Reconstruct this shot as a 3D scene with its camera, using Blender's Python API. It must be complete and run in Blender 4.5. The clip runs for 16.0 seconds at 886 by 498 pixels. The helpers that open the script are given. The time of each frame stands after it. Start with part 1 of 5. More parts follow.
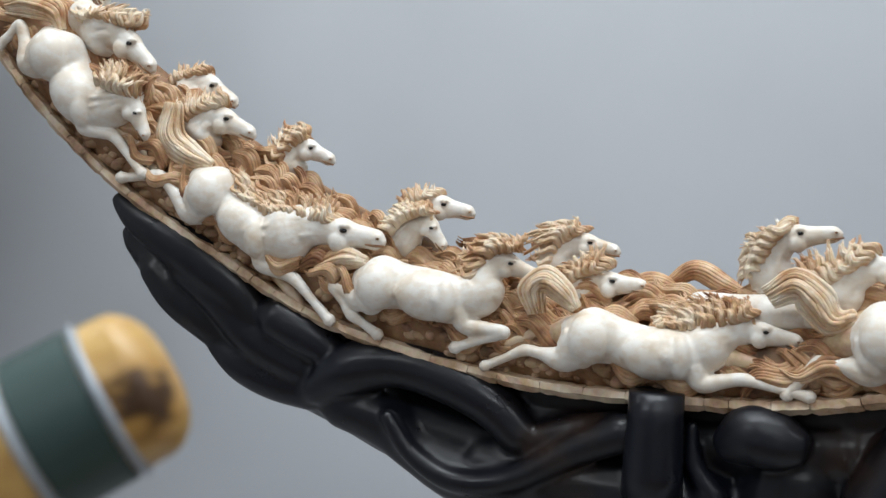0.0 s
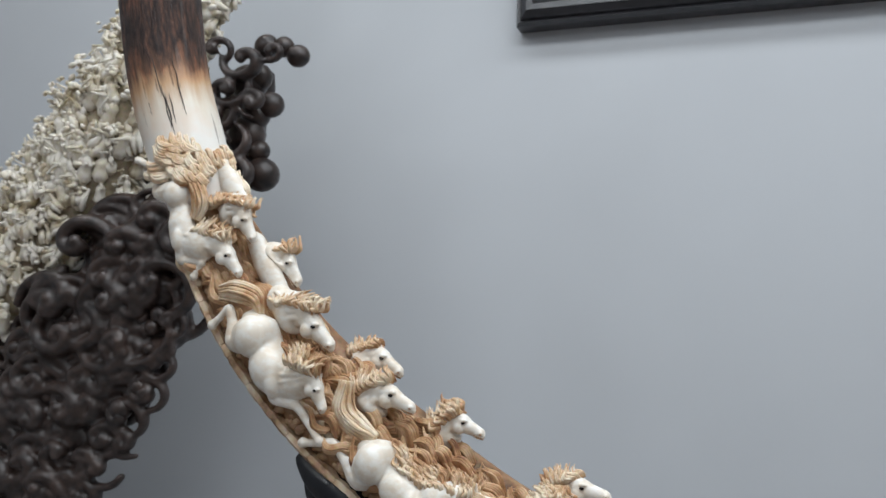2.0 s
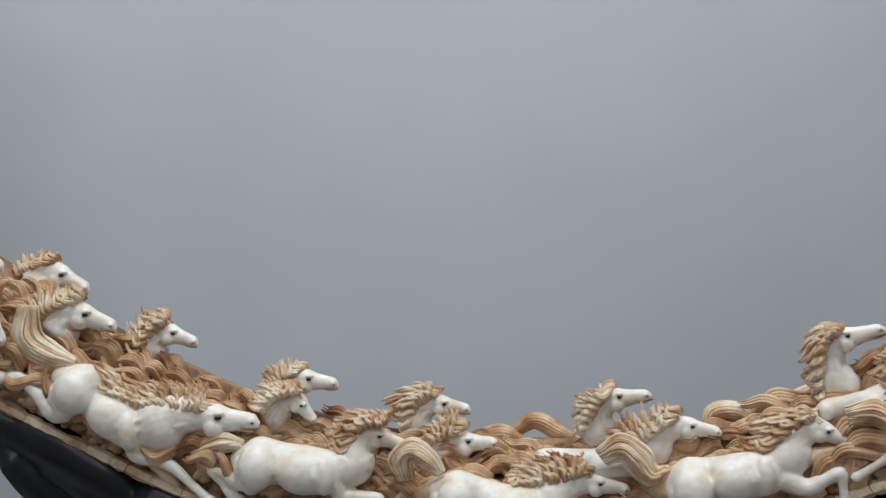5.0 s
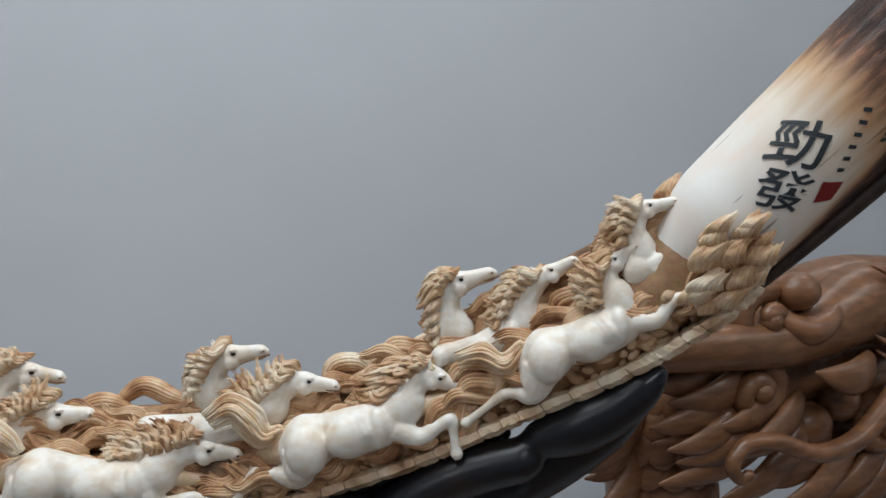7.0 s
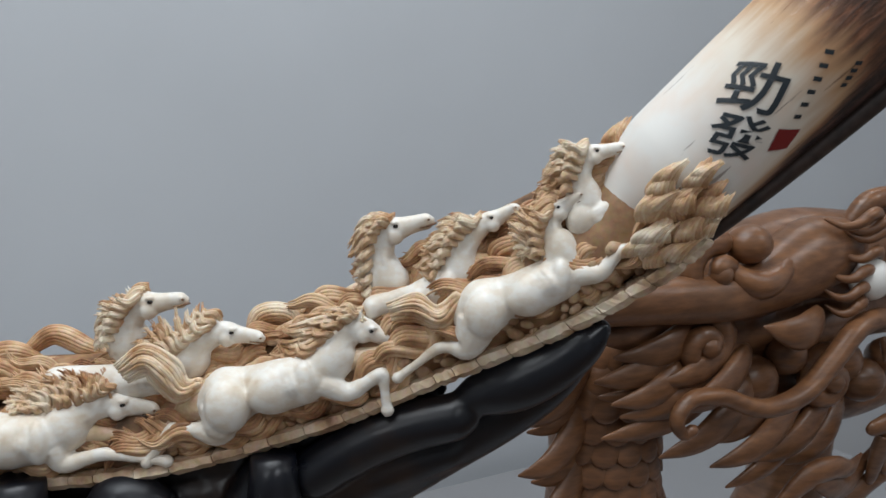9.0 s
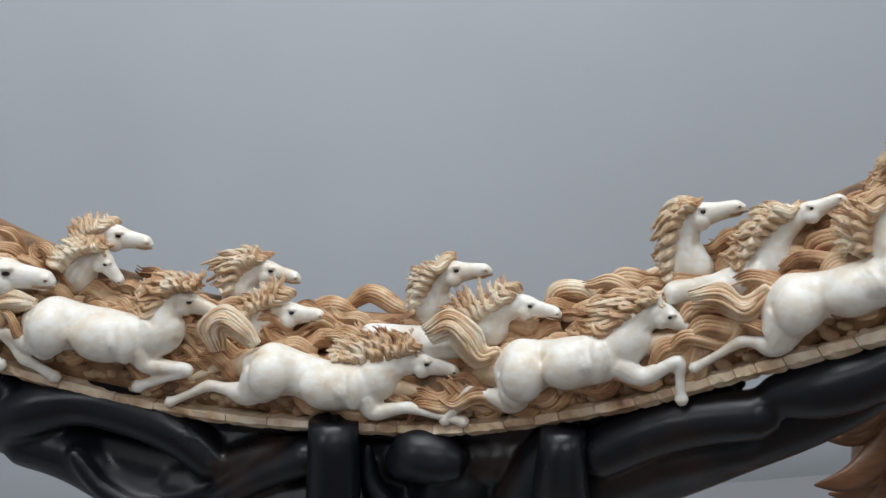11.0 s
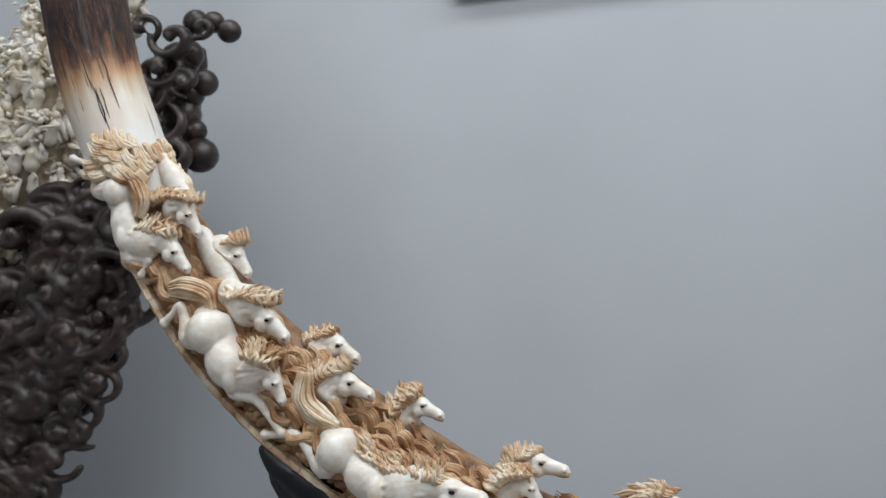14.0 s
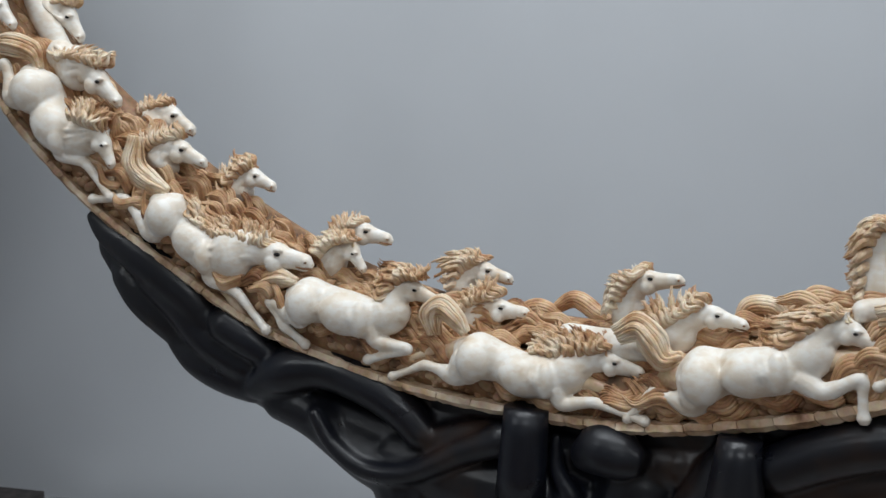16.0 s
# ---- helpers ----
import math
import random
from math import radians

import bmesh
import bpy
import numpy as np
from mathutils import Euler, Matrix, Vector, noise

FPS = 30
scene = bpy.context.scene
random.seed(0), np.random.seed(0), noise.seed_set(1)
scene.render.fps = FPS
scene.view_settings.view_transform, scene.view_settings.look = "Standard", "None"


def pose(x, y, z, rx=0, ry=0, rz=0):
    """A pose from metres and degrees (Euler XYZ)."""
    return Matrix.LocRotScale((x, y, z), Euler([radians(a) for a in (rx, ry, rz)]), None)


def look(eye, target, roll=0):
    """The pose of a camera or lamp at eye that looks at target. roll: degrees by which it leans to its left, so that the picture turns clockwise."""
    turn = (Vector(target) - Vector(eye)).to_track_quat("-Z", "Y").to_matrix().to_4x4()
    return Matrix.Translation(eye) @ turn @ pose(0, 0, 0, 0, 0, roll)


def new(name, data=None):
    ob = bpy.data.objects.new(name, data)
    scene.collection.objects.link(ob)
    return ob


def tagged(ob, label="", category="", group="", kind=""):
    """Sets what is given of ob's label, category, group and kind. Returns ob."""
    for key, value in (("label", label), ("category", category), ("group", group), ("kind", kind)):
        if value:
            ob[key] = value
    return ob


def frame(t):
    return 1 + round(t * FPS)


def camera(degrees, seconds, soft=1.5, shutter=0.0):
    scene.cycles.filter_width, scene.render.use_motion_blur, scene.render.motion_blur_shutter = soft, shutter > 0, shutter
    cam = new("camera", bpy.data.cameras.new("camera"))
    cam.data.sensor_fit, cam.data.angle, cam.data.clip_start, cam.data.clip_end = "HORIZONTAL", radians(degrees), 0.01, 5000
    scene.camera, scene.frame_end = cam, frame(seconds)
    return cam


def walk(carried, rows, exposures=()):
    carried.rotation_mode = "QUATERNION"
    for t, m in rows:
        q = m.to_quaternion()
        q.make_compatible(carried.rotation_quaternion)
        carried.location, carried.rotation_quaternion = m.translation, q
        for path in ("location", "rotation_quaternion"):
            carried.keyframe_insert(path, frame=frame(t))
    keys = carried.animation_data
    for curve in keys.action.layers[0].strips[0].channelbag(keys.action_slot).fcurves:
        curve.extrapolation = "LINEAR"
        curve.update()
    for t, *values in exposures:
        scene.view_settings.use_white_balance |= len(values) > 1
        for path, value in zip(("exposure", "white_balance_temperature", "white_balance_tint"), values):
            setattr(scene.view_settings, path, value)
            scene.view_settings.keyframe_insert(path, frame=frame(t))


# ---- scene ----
cam = camera(54.1, 16.0)
PATH = [
    (0, (-0.016, -0.025, 1.429), (-0.224, 1.962, 1.333), 1.1),
    (0.5, (0.037, -0.038, 1.466), (-0.43, 1.906, 1.478), 0.7),
    (1, (0.05, -0.055, 1.509), (-0.549, 1.851, 1.605), 0.5),
    (1.5, (0.058, -0.078, 1.561), (-0.598, 1.805, 1.714), 0.7),
    (2, (0.074, -0.104, 1.622), (-0.603, 1.771, 1.779), 1.4),
    (2.5, (0.095, -0.123, 1.69), (-0.592, 1.751, 1.821), 1.7),
    (3, (0.115, -0.11, 1.751), (-0.572, 1.765, 1.867), 0.6),
    (3.5, (0.134, -0.112, 1.757), (-0.48, 1.79, 1.843), -1.6),
    (4, (0.063, -0.138, 1.718), (-0.286, 1.831, 1.732), -4.2),
    (4.5, (-0.012, -0.14, 1.665), (-0.063, 1.859, 1.62), -4.7),
    (5, (-0.099, -0.115, 1.64), (0.197, 1.859, 1.512), -2.8),
    (7.5, (0.067, -0.052, 1.588), (1.035, 1.685, 1.37), -1.1),
    (8, (0.086, -0.033, 1.584), (1.118, 1.663, 1.34), -0.4),
    (10.5, (0.051, -0.035, 1.595), (0.631, 1.835, 1.186), 0.4),
    (11, (0.055, -0.031, 1.592), (0.416, 1.899, 1.21), 0.4),
    (11.5, (0.059, -0.03, 1.592), (0.176, 1.936, 1.242), -0.3),
    (12, (0.057, -0.037, 1.596), (-0.049, 1.938, 1.301), -0.8),
    (12.5, (0.051, -0.052, 1.616), (-0.234, 1.914, 1.377), -1.2),
    (13, (0.053, -0.072, 1.642), (-0.373, 1.876, 1.494), -1.9),
    (13.5, (0.065, -0.093, 1.663), (-0.46, 1.837, 1.625), -2.3),
    (14, (0.07, -0.116, 1.676), (-0.486, 1.805, 1.701), -2.1),
    (14.5, (0.074, -0.159, 1.666), (-0.426, 1.778, 1.671), -1.5),
    (15, (0.119, -0.136, 1.62), (-0.374, 1.802, 1.581), -0.9),
    (15.5, (0.103, -0.147, 1.592), (-0.238, 1.817, 1.437), 0.9),
    (16, (0.138, -0.13, 1.545), (-0.158, 1.833, 1.298), 1.9),
]
walk(cam, [(t, look(eye, target, roll)) for t, eye, target, roll in PATH], exposures=((0, 0.2), (1, 0.0), (1.5, -0.03), (3.5, -0.15), (4.5, -0.24), (5, -0.23), (7.5, -0.15), (8, -0.14), (10.5, -0.02), (12, -0.13), (14, -0.14), (16, -0.12)))

# the lens is focused on the tusk
cam.data.dof.use_dof, cam.data.dof.focus_distance, cam.data.dof.aperture_fstop = True, 0.92, 11.0

# ---- light: a closed gallery room with unseen area lamps under the ceiling ----
world = bpy.data.worlds.new("gallery_world")
scene.world = world
world.use_nodes = True
world.node_tree.nodes["Background"].inputs[0].default_value = (0.75, 0.8, 0.9, 1)
world.node_tree.nodes["Background"].inputs[1].default_value = 0.05


def area_lamp(x, y, z, sx, sy, watts, colour=(0.885, 0.944, 0.99)):
    d = bpy.data.lights.new("unseen_ceiling_lamp", "AREA")
    d.shape, d.size, d.size_y, d.energy, d.color = "RECTANGLE", sx, sy, watts, colour
    ob = new("unseen_ceiling_lamp", d)
    ob.matrix_basis = pose(x, y, z)
    return ob


CEIL = 3.3
area_lamp(0.3, 1.1, CEIL - 0.06, 5.4, 0.25, 30)
area_lamp(0.0, 0.3, CEIL - 0.06, 1.8, 0.5, 33)
# unseen fill lamps, added to brighten the wall more evenly
area_lamp(0.4, -1.7, CEIL - 0.06, 1.2, 0.6, 20)
area_lamp(-2.2, -1.0, CEIL - 0.06, 1.2, 0.6, 20)
area_lamp(2.6, -1.0, CEIL - 0.06, 1.2, 0.6, 20)

# ---- materials ----


def material(name, base, rough=0.5, metal=0.0):
    m = bpy.data.materials.new(name)
    m.use_nodes = True
    b = m.node_tree.nodes["Principled BSDF"]
    b.inputs["Base Color"].default_value = (*base, 1)
    b.inputs["Roughness"].default_value = rough
    b.inputs["Metallic"].default_value = metal
    return m, m.node_tree, b


def noise_tex(nt, scale, detail=4.0, stretch=(1, 1, 1), rough=0.55):
    co = nt.nodes.new("ShaderNodeTexCoord")
    mp = nt.nodes.new("ShaderNodeMapping")
    mp.inputs["Scale"].default_value = stretch
    n = nt.nodes.new("ShaderNodeTexNoise")
    n.inputs["Scale"].default_value, n.inputs["Detail"].default_value = scale, detail
    n.inputs["Roughness"].default_value = rough
    nt.links.new(co.outputs["Object"], mp.inputs[0])
    nt.links.new(mp.outputs[0], n.inputs["Vector"])
    return n


def ramp(nt, source, stops):
    r = nt.nodes.new("ShaderNodeValToRGB")
    while len(r.color_ramp.elements) < len(stops):
        r.color_ramp.elements.new(0.5)
    for e, (p, c) in zip(r.color_ramp.elements, stops):
        e.position, e.color = p, (*c, 1)
    nt.links.new(source, r.inputs[0])
    return r


def mixed(nt, fac, a, b, kind="MIX"):
    m = nt.nodes.new("ShaderNodeMix")
    m.data_type, m.blend_type = "RGBA", kind
    if isinstance(fac, float):
        m.inputs[0].default_value = fac
    else:
        nt.links.new(fac, m.inputs[0])
    for i, v in ((6, a), (7, b)):
        if isinstance(v, tuple):
            m.inputs[i].default_value = (*v, 1)
        else:
            nt.links.new(v, m.inputs[i])
    return m.outputs[2]


def bump(nt, b, height, strength, distance):
    n = nt.nodes.new("ShaderNodeBump")
    n.inputs["Strength"].default_value, n.inputs["Distance"].default_value = strength, distance
    nt.links.new(height, n.inputs["Height"])
    nt.links.new(n.outputs[0], b.inputs["Normal"])
    return n


def ivory():
    m, nt, b = material("polished_ivory", (0.8, 0.76, 0.68), 0.4)
    big = noise_tex(nt, 26, 3)
    fine = noise_tex(nt, 420, 3)
    r = ramp(nt, big.outputs[0], [(0.24, (0.66, 0.52, 0.38)), (0.36, (0.77, 0.7, 0.6)), (0.48, (0.83, 0.795, 0.73)), (0.8, (0.87, 0.848, 0.805))])
    veil = ramp(nt, noise_tex(nt, 75, 4, (1, 1, 1.6)).outputs[0], [(0.42, (0.8, 0.66, 0.5)), (0.58, (1, 1, 1))])
    c = mixed(nt, 0.12, mixed(nt, 0.38, r.outputs[0], veil.outputs[0], "MULTIPLY"), fine.outputs[1], "SOFT_LIGHT")
    nt.links.new(c, b.inputs["Base Color"])
    b.inputs["Coat Weight"].default_value = 0.06
    b.inputs["Coat Roughness"].default_value = 0.35
    bump(nt, b, noise_tex(nt, 150, 3).outputs[0], 0.16, 0.002)
    return m


def stained(name, dark, mid, pale, rough=0.5, strands=260, cut=0.5, tones=0.16):
    """Tea-stained carved hair: every lock has a tone of its own, with fine strands cut into it."""
    m, nt, b = material(name, mid, rough)
    geo = nt.nodes.new("ShaderNodeNewGeometry")
    big = noise_tex(nt, 30, 4)
    add = nt.nodes.new("ShaderNodeMath")
    add.operation = "MULTIPLY_ADD"
    nt.links.new(geo.outputs["Random Per Island"], add.inputs[0])
    add.inputs[1].default_value = tones
    sub = nt.nodes.new("ShaderNodeMath")
    sub.operation = "SUBTRACT"
    nt.links.new(big.outputs[0], sub.inputs[0])
    sub.inputs[1].default_value = 0.1
    nt.links.new(sub.outputs[0], add.inputs[2])
    r = ramp(nt, add.outputs[0], [(0.27, dark), (0.43, mid), (0.63, pale)])
    fine = noise_tex(nt, strands, 3, (1, 1, 1))
    c = mixed(nt, 0.35, r.outputs[0], fine.outputs[1], "SOFT_LIGHT")
    nt.links.new(c, b.inputs["Base Color"])
    bump(nt, b, noise_tex(nt, strands * 1.4, 4, (1, 1, 0.6)).outputs[0], cut, 0.0014)
    return m


def tusk_skin():
    """Mammoth tusk: brown cracked bark at both ends that gives way to pale polished ivory towards the carving."""
    m, nt, b = material("tusk_bark", (0.2, 0.12, 0.08), 0.55)
    b.inputs["Specular IOR Level"].default_value = 0.3
    uv = nt.nodes.new("ShaderNodeUVMap")
    uv.uv_map = "along"
    sep = nt.nodes.new("ShaderNodeSeparateXYZ")
    nt.links.new(uv.outputs[0], sep.inputs[0])
    streak = nt.nodes.new("ShaderNodeTexNoise")
    mp = nt.nodes.new("ShaderNodeMapping")
    mp.inputs["Scale"].default_value = (26, 9, 1)
    nt.links.new(uv.outputs[0], mp.inputs[0])
    nt.links.new(mp.outputs[0], streak.inputs["Vector"])
    streak.inputs["Scale"].default_value, streak.inputs["Detail"].default_value = 1.0, 6
    off = nt.nodes.new("ShaderNodeMath")
    off.operation = "MULTIPLY_ADD"
    nt.links.new(streak.outputs[0], off.inputs[0])
    off.inputs[1].default_value = 0.075
    nt.links.new(sep.outputs[1], off.inputs[2])
    co = nt.nodes.new("ShaderNodeTexCoord")
    low = nt.nodes.new("ShaderNodeVectorMath")
    low.operation = "DOT_PRODUCT"
    low.inputs[1].default_value = (0.763, 0.0, -0.645)
    nt.links.new(co.outputs["Object"], low.inputs[0])
    side = nt.nodes.new("ShaderNodeMapRange")
    side.inputs[1].default_value, side.inputs[2].default_value = -0.522, -0.47
    side.inputs[3].default_value, side.inputs[4].default_value = 0.0, 0.2
    nt.links.new(low.outputs["Value"], side.inputs[0])
    total = nt.nodes.new("ShaderNodeMath")
    total.operation = "ADD"
    nt.links.new(off.outputs[0], total.inputs[0])
    nt.links.new(side.outputs[0], total.inputs[1])
    off = total
    tone = ramp(nt, off.outputs[0], [(0.19, (0.8, 0.78, 0.74)), (0.245, (0.74, 0.67, 0.57)), (0.285, (0.52, 0.33, 0.19)), (0.312, (0.15, 0.08, 0.05)), (0.345, (0.05, 0.03, 0.025)), (0.8, (0.04, 0.025, 0.021))])
    crack = nt.nodes.new("ShaderNodeTexNoise")
    mp2 = nt.nodes.new("ShaderNodeMapping")
    mp2.inputs["Scale"].default_value = (42, 10, 1)
    nt.links.new(uv.outputs[0], mp2.inputs[0])
    nt.links.new(mp2.outputs[0], crack.inputs["Vector"])
    crack.inputs["Scale"].default_value, crack.inputs["Detail"].default_value = 1.0, 5
    dark = ramp(nt, crack.outputs[0], [(0.335, (0.14, 0.08, 0.06)), (0.36, (1, 1, 1))])
    c = mixed(nt, 0.6, tone.outputs[0], dark.outputs[0], "MULTIPLY")
    red = noise_tex(nt, 18, 3)
    rr = ramp(nt, red.outputs[0], [(0.45, (1, 1, 1)), (0.65, (1.0, 0.74, 0.6))])
    c2 = mixed(nt, 0.35, c, rr.outputs[0], "MULTIPLY")
    lumps = nt.nodes.new("ShaderNodeTexNoise")
    mp3 = nt.nodes.new("ShaderNodeMapping")
    mp3.inputs["Scale"].default_value = (44, 22, 1)
    nt.links.new(uv.outputs[0], mp3.inputs[0])
    nt.links.new(mp3.outputs[0], lumps.inputs["Vector"])
    lumps.inputs["Scale"].default_value, lumps.inputs["Detail"].default_value = 1.0, 7
    lumps.inputs["Roughness"].default_value = 0.7
    crust = ramp(nt, off.outputs[0], [(0.29, (0, 0, 0)), (0.34, (1, 1, 1))])
    bump(nt, b, mixed(nt, crust.outputs[0], (0.5, 0.5, 0.5), lumps.outputs[0]), 1.0, 0.006)
    flakes = ramp(nt, lumps.outputs[0], [(0.36, (0.2, 0.2, 0.25)), (0.5, (0.9, 0.85, 0.85)), (0.58, (2.0, 1.5, 1.15)), (0.68, (4.0, 3.4, 3.0))])
    nt.links.new(mixed(nt, crust.outputs[0], c2, mixed(nt, 1.0, c2, flakes.outputs[0], "MULTIPLY")), b.inputs["Base Color"])
    b.inputs["Coat Weight"].default_value = 0.1
    return m


def wood(name, dark, pale, rough, scale=30.0, stretch=(1, 1, 6), coat=0.2):
    m, nt, b = material(name, pale, rough)
    n = noise_tex(nt, scale, 6, stretch)
    spots = noise_tex(nt, 9, 3)
    r = ramp(nt, n.outputs[0], [(0.32, dark), (0.68, pale)])
    s = ramp(nt, spots.outputs[0], [(0.35, (0.78, 0.78, 0.78)), (0.65, (1.1, 1.07, 1.04))])
    nt.links.new(mixed(nt, 1.0, r.outputs[0], s.outputs[0], "MULTIPLY"), b.inputs["Base Color"])
    rg = ramp(nt, n.outputs[0], [(0.3, (rough + 0.12,) * 3), (0.7, (rough - 0.06,) * 3)])
    nt.links.new(rg.outputs[0], b.inputs["Roughness"])
    b.inputs["Coat Weight"].default_value = coat
    b.inputs["Coat Roughness"].default_value = 0.32
    bump(nt, b, n.outputs[0], 0.3, 0.002)
    return m


def plaster():
    m, nt, b = material("painted_wall", (0.56, 0.575, 0.6), 0.75)
    big, fine = noise_tex(nt, 1.3, 3), noise_tex(nt, 220, 3)
    r = ramp(nt, big.outputs[0], [(0.3, (0.53, 0.549, 0.576)), (0.7, (0.578, 0.599, 0.628))])
    nt.links.new(r.outputs[0], b.inputs["Base Color"])
    bump(nt, b, fine.outputs[0], 0.06, 0.001)
    return m


IVORY = ivory()
TAN = stained("stained_ivory", (0.27, 0.115, 0.045), (0.56, 0.33, 0.175), (0.77, 0.59, 0.4))
HAIR = stained("carved_hair", (0.42, 0.21, 0.09), (0.67, 0.46, 0.28), (0.84, 0.73, 0.57), 0.5, 260, 0.7)
DEEP = stained("deep_hair", (0.19, 0.075, 0.03), (0.46, 0.25, 0.12), (0.68, 0.47, 0.29))
ROCK = stained("rocky_ivory", (0.2, 0.1, 0.05), (0.54, 0.36, 0.22), (0.78, 0.66, 0.5), 0.55, 140, 0.9, 0.3)
# brown stain with the shade of hollows mixed into its colour
CAVITY = stained("dark_recess_stain", (0.09, 0.045, 0.02), (0.24, 0.125, 0.06), (0.4, 0.24, 0.13), 0.6, 200, 0.12)
GROUND = stained("brown_ground", (0.12, 0.06, 0.03), (0.34, 0.2, 0.11), (0.56, 0.39, 0.25), 0.6, 140, 0.8)
BARK = tusk_skin()
def ebony():
    """Black lacquered wood, rubbed through to brown in patches."""
    m, nt, b = material("black_wood", (0.006, 0.006, 0.008), 0.36)
    n, big = noise_tex(nt, 16, 5, (1, 1, 1.5)), noise_tex(nt, 7, 4)
    c = ramp(nt, big.outputs[0], [(0.35, (0.005, 0.0062, 0.011)), (0.6, (0.008, 0.0082, 0.011)), (0.72, (0.028, 0.016, 0.012))])
    nt.links.new(c.outputs[0], b.inputs["Base Color"])
    b.inputs["Specular IOR Level"].default_value = 0.42
    nt.links.new(ramp(nt, n.outputs[0], [(0.3, (0.46,) * 3), (0.7, (0.25,) * 3)]).outputs[0], b.inputs["Roughness"])
    bump(nt, b, n.outputs[0], 0.35, 0.004)
    return m


EBONY = ebony()
STRIP = wood("dark_bark", (0.012, 0.008, 0.007), (0.05, 0.03, 0.024), 0.5, 60, (1, 1, 1), 0.05)
CARVED = wood("dark_brown_wood", (0.012, 0.008, 0.008), (0.07, 0.047, 0.04), 0.38, 40, (1, 1, 1.5), 0.2)
TEAK = wood("oiled_teak", (0.13, 0.055, 0.024), (0.25, 0.115, 0.052), 0.34, 30, (1, 1, 4), 0.12)
WALL = plaster()
CREAM = stained("weathered_cream", (0.44, 0.34, 0.2), (0.73, 0.65, 0.5), (0.87, 0.82, 0.73), 0.45, 120, 0.3, 0.3)
# dark core tone: shade between the tiny carvings put into the colour
GAP = stained("shaded_gap", (0.12, 0.09, 0.05), (0.3, 0.24, 0.16), (0.48, 0.41, 0.3), 0.6, 120)
BLACK = material("black_glaze", (0.012, 0.01, 0.01), 0.15)[0]
PALEWHITE = material("white_enamel", (0.82, 0.8, 0.76), 0.25)[0]

# ---- helpers for shapes ----


def part(name, bm, mat, parent=None, label="", smooth=True):
    me = bpy.data.meshes.new(name)
    bm.normal_update()
    bm.to_mesh(me)
    bm.free()
    me.materials.append(mat)
    if smooth:
        me.polygons.foreach_set("use_smooth", [True] * len(me.polygons))
    ob = new(name, me)
    if parent is not None:
        ob.parent = parent
    if label:
        tagged(ob, label)
    return ob


def empty(name, at=(0, 0, 0)):
    ob = new(name)
    ob.location = at
    return ob


def fused(ob, voxel, rounds=3):
    r = ob.modifiers.new("fused", "REMESH")
    r.mode, r.voxel_size, r.use_smooth_shade = "VOXEL", voxel, True
    if rounds:
        s = ob.modifiers.new("worn", "SMOOTH")
        s.factor, s.iterations = 0.5, rounds
    return ob


def curve(points, steps=5):
    """Catmull-Rom through points of any dimension."""
    a = np.array(points, float)
    if len(a) < 3:
        return np.array([a[0] + (a[-1] - a[0]) * i / steps for i in range(steps + 1)])
    p = np.vstack([2 * a[0] - a[1], a, 2 * a[-1] - a[-2]])
    out = []
    for i in range(1, len(p) - 2):
        for k in range(steps):
            t = k / steps
            out.append(0.5 * (2 * p[i] + (p[i + 1] - p[i - 1]) * t + (2 * p[i - 1] - 5 * p[i] + 4 * p[i + 1] - p[i + 2]) * t * t
                              + (3 * p[i] - p[i - 1] - 3 * p[i + 1] + p[i + 2]) * t ** 3))
    out.append(a[-1])
    return np.array(out)


def tube(bm, pts, radii, side, seg=10, squash=1.0, steps=5, cap=True):
    """A limb swept along pts (3D), round or flattened along the vector side, with rounded ends."""
    q = curve(np.column_stack([np.array(pts, float), np.array(radii, float)]), steps)
    P3, R = [Vector(r[:3]) for r in q], [max(float(r[3]), 1e-4) for r in q]
    rings = []

    def ring(c, t, r):
        a = side - t * side.dot(t)
        if a.length < 1e-3:
            a = Vector((0.3, 0.2, 1)).cross(t)
        a.normalize()
        b = t.cross(a)
        return [bm.verts.new(c + b * (math.cos(u) * r) + a * (math.sin(u) * r * squash)) for u in (2 * math.pi * k / seg for k in range(seg))]

    n = len(P3)
    tang = [(P3[min(i + 1, n - 1)] - P3[max(i - 1, 0)]).normalized() for i in range(n)]
    if cap:
        rings.append(ring(P3[0] - tang[0] * R[0] * 0.75, tang[0], R[0] * 0.55))
    for i in range(n):
        rings.append(ring(P3[i], tang[i], R[i]))
    if cap:
        rings.append(ring(P3[-1] + tang[-1] * R[-1] * 0.75, tang[-1], R[-1] * 0.55))
    for x, y in zip(rings, rings[1:]):
        for k in range(seg):
            bm.faces.new((x[k], x[(k + 1) % seg], y[(k + 1) % seg], y[k]))
    bm.faces.new(rings[0][::-1])
    bm.faces.new(rings[-1])
    return rings


